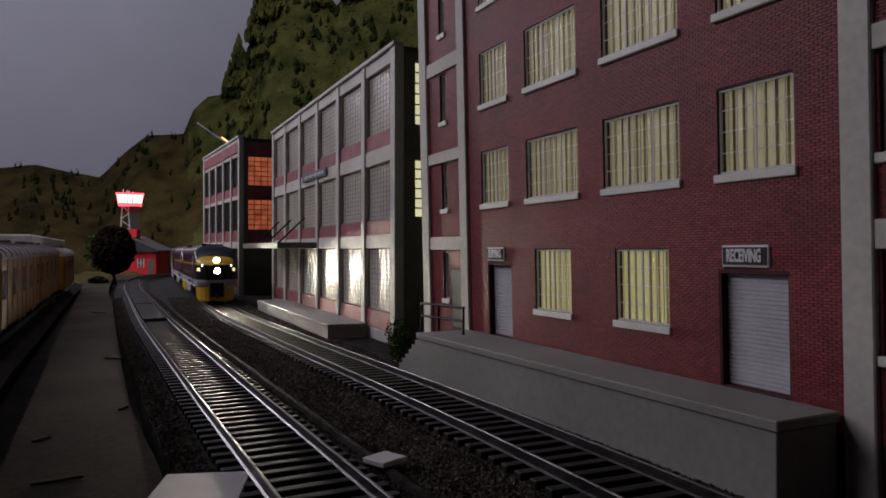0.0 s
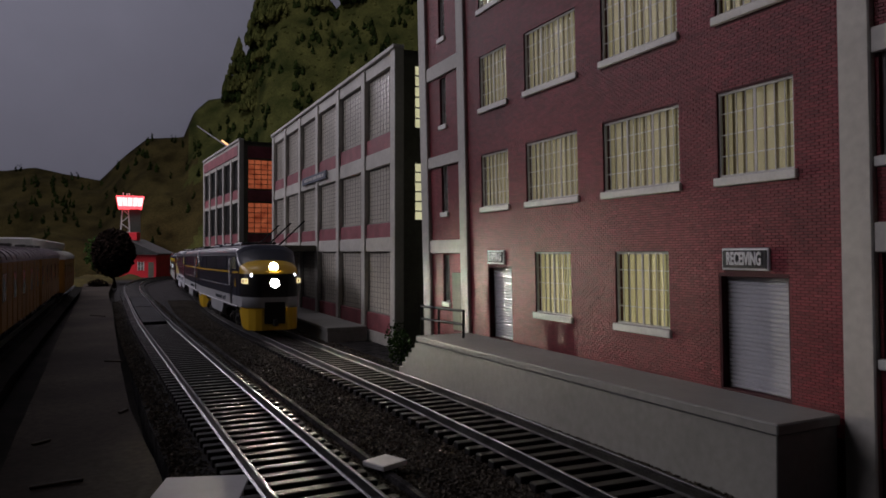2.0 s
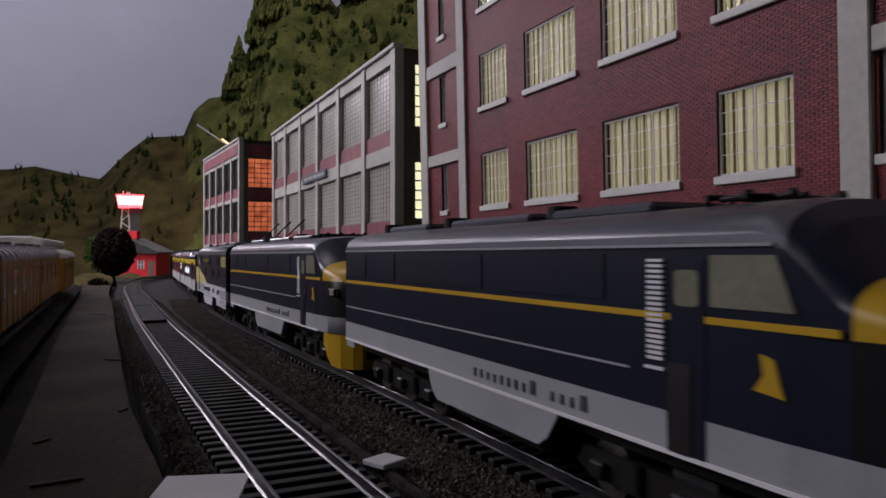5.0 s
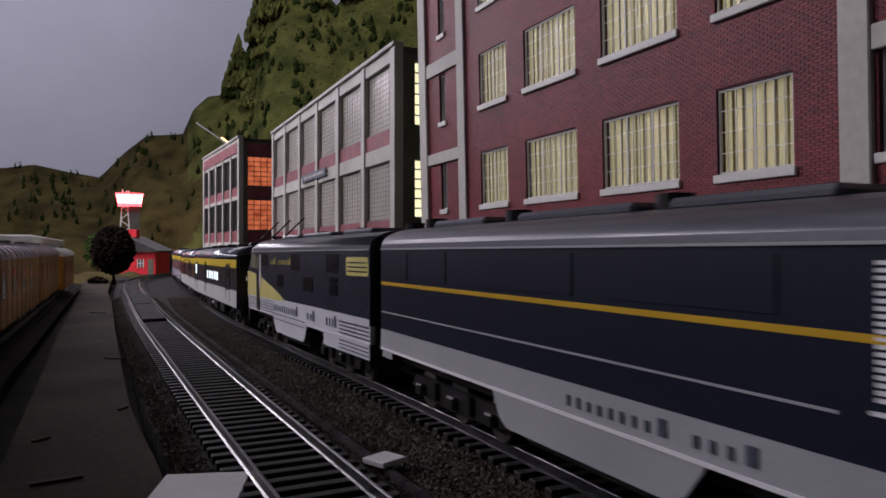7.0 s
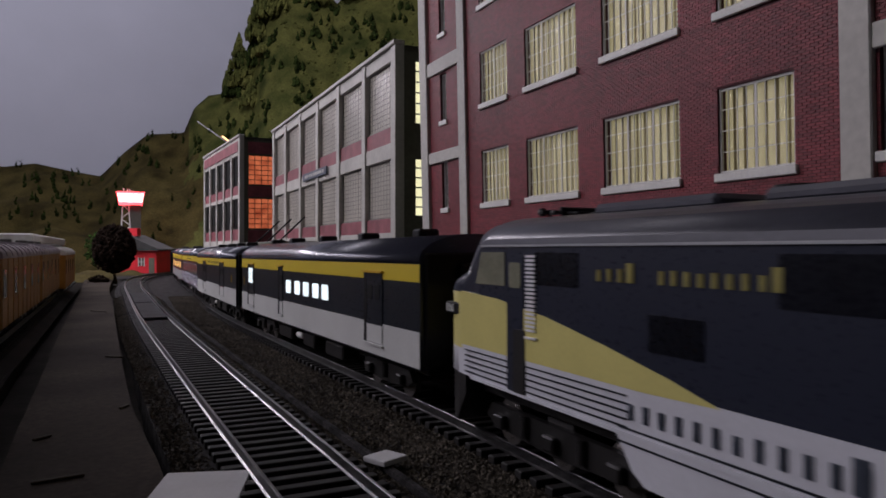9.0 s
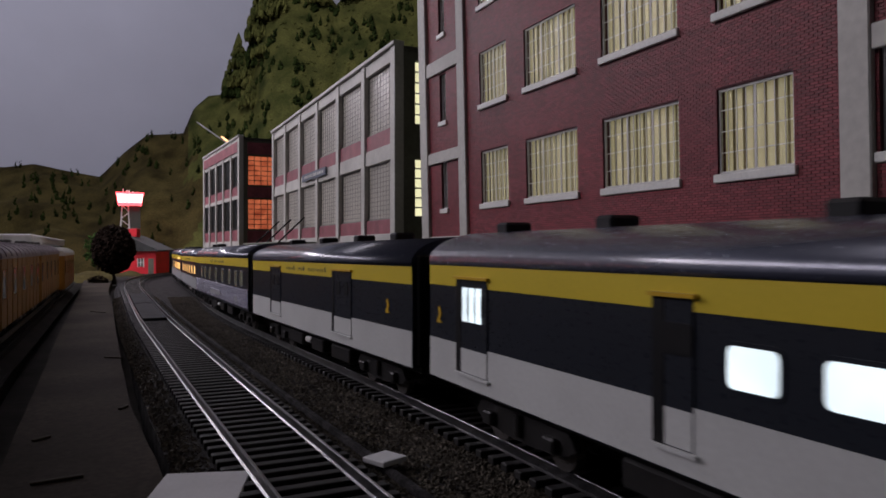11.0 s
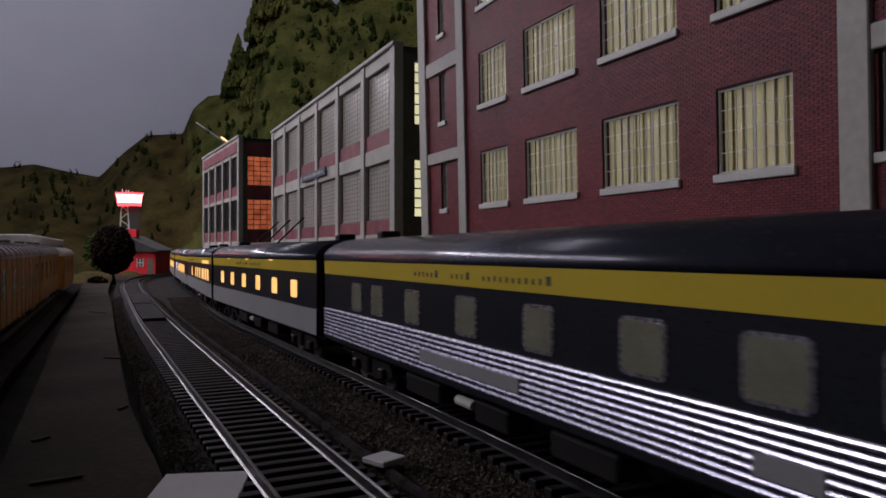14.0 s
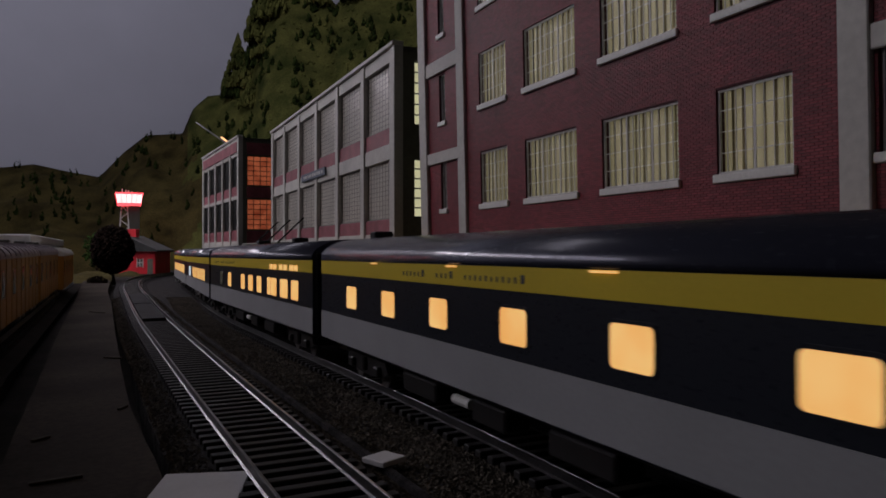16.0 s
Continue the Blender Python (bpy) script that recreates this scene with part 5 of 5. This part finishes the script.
AM, WH, CG = M["amber"], M["whitelit"], M["carglass"]
TRAIN = [  # front and rear mark along the line at the start, thing, turned round
    (63.5, 83.5, engine("lead blue and yellow diesel engine with blazing headlamps", 20.0, "blue", True), False),
    (84.2, 104.4, engine("second blue and yellow diesel engine with dark lamps", 20.2, "blue", False), False),
    (105.2, 125.0, engine("third blue and grey diesel engine with pale swoosh, turned round", 19.8, "silver", False), True),
    (125.8, 149.3, coach("baggage_car", "navy, yellow and grey baggage car with small lit windows", 125.8, 149.3, "grey",
                         [(133.6, 134.4, WH), (134.8, 135.6, WH), (136.1, 136.9, WH), (137.4, 138.2, WH), (138.8, 139.6, WH)], (2.5, 3.05), [(128.4, 129.9), (140.2, 141.0), (146.2, 147.7)], 0.05,
                         emblem=(148.7,), vents=(129, 134, 139, 144, 148), extra=[(a, a + 0.25, 2.66, 3.42, WH) for a in (146.45, 146.78, 147.11)]), False),
    (150.5, 170.4, coach("baggage_car", "navy, yellow and grey baggage car with sliding doors", 150.5, 170.4, "grey", (), (2.5, 3.05), [(155.3, 157.3), (164.6, 166.5)], 0.1,
                         emblem=(152.2,), vents=(155, 158.6, 163, 168), words=(158.0, 163.6)), False),
    (171.3, 194.8, coach("passenger_car", "navy passenger car with fluted steel lower sides", 171.3, 194.8, "flute",
                         [(a - 0.46, a + 0.46, CG) for a in (173.35, 175.2, 177.55, 180.4, 183.35, 186.45, 189.15, 191.05)], (2.42, 3.2), words=(179.9, 186.3), vents=(192.6,), plates=((174.5, 175.5), (181.0, 185.8))), False),
    (195.4, 219.4, coach("passenger_car", "navy passenger car with six amber-lit windows", 195.4, 219.4, "grey",
                         [(a - 0.5, a + 0.5, AM) for a in (198.6, 202.0, 205.5, 209.0, 212.4, 215.75)], vents=(217.5, 197.0), wz=(2.42, 3.13), words=(205.0, 211.3),
                         extra=[(202.3, 203.0, 3.89, 3.93, AM), (208.0, 208.5, 3.89, 3.93, AM), (213.3, 213.8, 3.89, 3.93, AM)]), False),
    (220.1, 244.8, coach("passenger_car", "navy passenger car with tall amber windows and lit upper panes", 220.1, 244.8, "grey",
                         [(222.1, 223.2, AM), (223.8, 225.1, AM), (225.8, 226.9, AM), (227.0, 227.6, AM), (228.9, 229.9, AM), (230.9, 232.0, AM), (233.0, 234.0, AM), (237.0, 238.0, AM), (239.9, 240.9, CG)], (2.3, 3.1),
                         extra=[(a, a + 0.5, 3.5, 3.72, AM) for a in (222.2, 222.9, 223.9, 224.7, 225.8, 226.5)], vents=(228, 236), words=(236.0, 243.0)), False),
    (245.5, 269.8, coach("passenger_car", "navy passenger car with a row of bright windows", 245.5, 269.8, "grey",
                         [(249.0 + 1.55 * k, 250.1 + 1.55 * k, AM) for k in range(8)] + [(263.5, 265.5, WH)], (2.2, 3.05)), False),
    (270.4, 295.0, coach("passenger_car", "navy passenger car with a row of amber windows", 270.4, 295.0, "grey",
                         [(273.0 + 2.0 * k, 274.5 + 2.0 * k, AM) for k in range(10)], (2.2, 3.05)), False)]

# ---------- small things on the ground ----------
for x, y, w, d, a, label in ((2.2, 14.2, 1.65, 1.9, -20, "white card lying beside the side track"), (6.18, 14.67, 0.72, 0.68, 22, "small white card between the tracks")):
    part("sheet", bevelled(-w / 2, w / 2, -d / 2, d / 2, 0, 0.12, 0.02), M["card"], thing("white_card", label, "card", x, y, -0.36 if w > 1 else -0.42, a))
for x, y, l, a in ((-0.2, 17.1, 1.0, 6), (2.05, 61.2, 1.9, -58), (1.8, 35.2, 0.9, -40), (1.5, 24.0, 0.5, 60), (-0.6, 21, 0.5, 40)):
    part("stick", bevelled(-l / 2, l / 2, -0.06, 0.06, 0, 0.06, 0.02), M["bark"], thing("stick", "thin dark stick lying on the strip", "stick", x, y, -0.59, a))

# loose gravel along the main line
rng = np.random.default_rng(5)
tet = np.array([(1, 1, 1), (-1, -1, 1), (-1, 1, -1), (1, -1, -1), (0, 0, 1.4), (1.2, 0, -0.3)], float)
tri = np.array([(0, 2, 1), (0, 3, 2), (0, 1, 4), (1, 2, 3), (0, 4, 5), (0, 5, 3), (1, 3, 5), (1, 5, 4)])
vs, fs = [], []
for n in range(70000):
    s = 7 + 70 * rng.random() ** 1.8
    line = MAIN if n < 52000 else SIDING
    if line is MAIN:
        o = (-1 if rng.random() < 0.68 else 1) * (1.2 + 2.3 * rng.random() ** 0.9) if rng.random() < 0.85 else rng.uniform(-1.2, 1.2)
        o = min(o, 2.6)
    else:
        o = -1.4 - 0.75 * rng.random() if rng.random() < 0.6 else 1.4 + 0.5 * rng.random()
    p, w = line.at(s), line.way(s)
    q = p + np.array([w[1], -w[0]]) * o
    z = max(-0.6, -0.42 - max(0, abs(o) - 1.75) * 0.24 + line.z(s)) if line is MAIN else -0.6 + 0.16 * max(0, min(1, (1.9 - abs(o)) / 0.3))
    R_ = np.linalg.qr(rng.normal(size=(3, 3)))[0]
    v = (tet @ R_) * rng.uniform(0.018, 0.04) + (q[0], q[1], z)
    vs.append(v * K)
    fs.append(tri + 6 * n)
me = bpy.data.meshes.new("gravel")
me.from_pydata(np.concatenate(vs).tolist(), [], np.concatenate(fs).tolist())
me.materials.append(M["stone"])
tagged(new("gravel", me), "loose brown gravel grains along the tracks", "gravel", kind="stuff")

# ---------- bricks of the factory, in courses ----------
CH, BL, JT = 0.064, 0.2, 0.015
HOLES = [(w[0], w[1], w[2] - 0.2, w[3]) for w in WIN] + [(a - 0.05, b + 0.05, c - 0.2, d + 0.06) for a, b, c, d in DOORS] + [(10.6, 11.88, 3.86, 4.36), (22.07, 23.29, 3.86, 4.36)]
END = [(26.8, 27.4, z - 0.2, z + 1.98) for z in (2.2, 6.0, 9.7, 13.4)] + [(5.0, 8.12, z - 0.2, z + 1.98) for z in (2.27, 6.05, 9.75, 13.45)] + [(0, 40, a, b) for a, b in BANDS] + [(25.68, 26.52, 1.0, 3.47)]
rng = np.random.default_rng(9)
rows_v, rows_f, near_bricks = [], [], []
cube_f = np.array([(0, 1, 2, 3), (0, 4, 5, 1), (1, 5, 6, 2), (2, 6, 7, 3), (3, 7, 4, 0)])
nb = 0
for ya, yb, x, holes in ((8.86, 24.83, FX, HOLES), (25.5, 28.54, FX + 0.02, END), (4.21, 8.19, FX + 0.02, END)):
    k, z = 0, 0.6
    while z < 15.6:
        cut = [h for h in holes if h[2] < z + CH and h[3] > z]
        y = ya - (BL / 2 if k % 2 else 0)
        while y < yb:
            y0, y1 = max(y, ya), min(y + BL - JT, yb)
            for h in cut:
                if y0 < h[0] < y1:
                    y1 = h[0]
                elif y0 < h[1] < y1:
                    y0 = h[1]
            if y1 - y0 > 0.02 and not any(h[0] <= y0 + 1e-6 and y1 - 1e-6 <= h[1] for h in cut):
                o = 0.016 + 0.006 * rng.random()
                if x == FX and 12.3 < y0 < 13.2 and 6.0 < z < 9.5 and y1 - y0 > BL - JT - 0.01 and len(near_bricks) < 290:
                    near_bricks.append((y0, z, o))
                else:
                    zt = z + CH - JT
                    rows_v.append(np.array([(x - o, y0, z), (x - o, y1, z), (x - o, y1, zt), (x - o, y0, zt), (x, y0, z), (x, y1, z), (x, y1, zt), (x, y0, zt)]) * K)
                    rows_f.append(cube_f + 8 * nb)
                    nb += 1
            y += BL
        z += CH
        k += 1
me = bpy.data.meshes.new("brickwork")
me.from_pydata(np.concatenate(rows_v).tolist(), [], np.concatenate(rows_f).tolist())
me.materials.append(M["brick"])
ob = new("brickwork", me)
ob.parent = factory
tagged(ob, "courses of small red bricks", kind="stuff")
first = None
for y, z, o in near_bricks:
    if first is None:
        first = part("brick", boxes((-0.02, 0.02, 0, BL - JT, 0, CH - JT)), M["brick"], fwall)
        first.matrix_basis = pose((FX - o + 0.02) * K, y * K, z * K)
    else:
        twin("brick", first, fwall, FX - o + 0.02, y, z)


# ---------- movement ----------
SPEED = 12.11


def motions():
    for front, rear, ob, turned in TRAIN:
        rows = []
        for k in range(33):
            t = k * 0.5
            sa, sb = front + 3.8 - SPEED * t, rear - 3.8 - SPEED * t
            a, b = MAIN.at(sa), MAIN.at(sb)
            za, zb = MAIN.z(sa), MAIN.z(sb)
            d = (a - b) / np.linalg.norm(a - b)
            m = (a + b) / 2
            tilt = math.degrees(math.atan2(za - zb, np.linalg.norm(a - b)))
            if turned:
                d, tilt = -d, -tilt
            rows.append((t, pose(m[0] * K, m[1] * K, (za + zb) / 2 * K, tilt, 0, math.degrees(math.atan2(-d[0], d[1])))))
        walk(ob, rows)


motions()
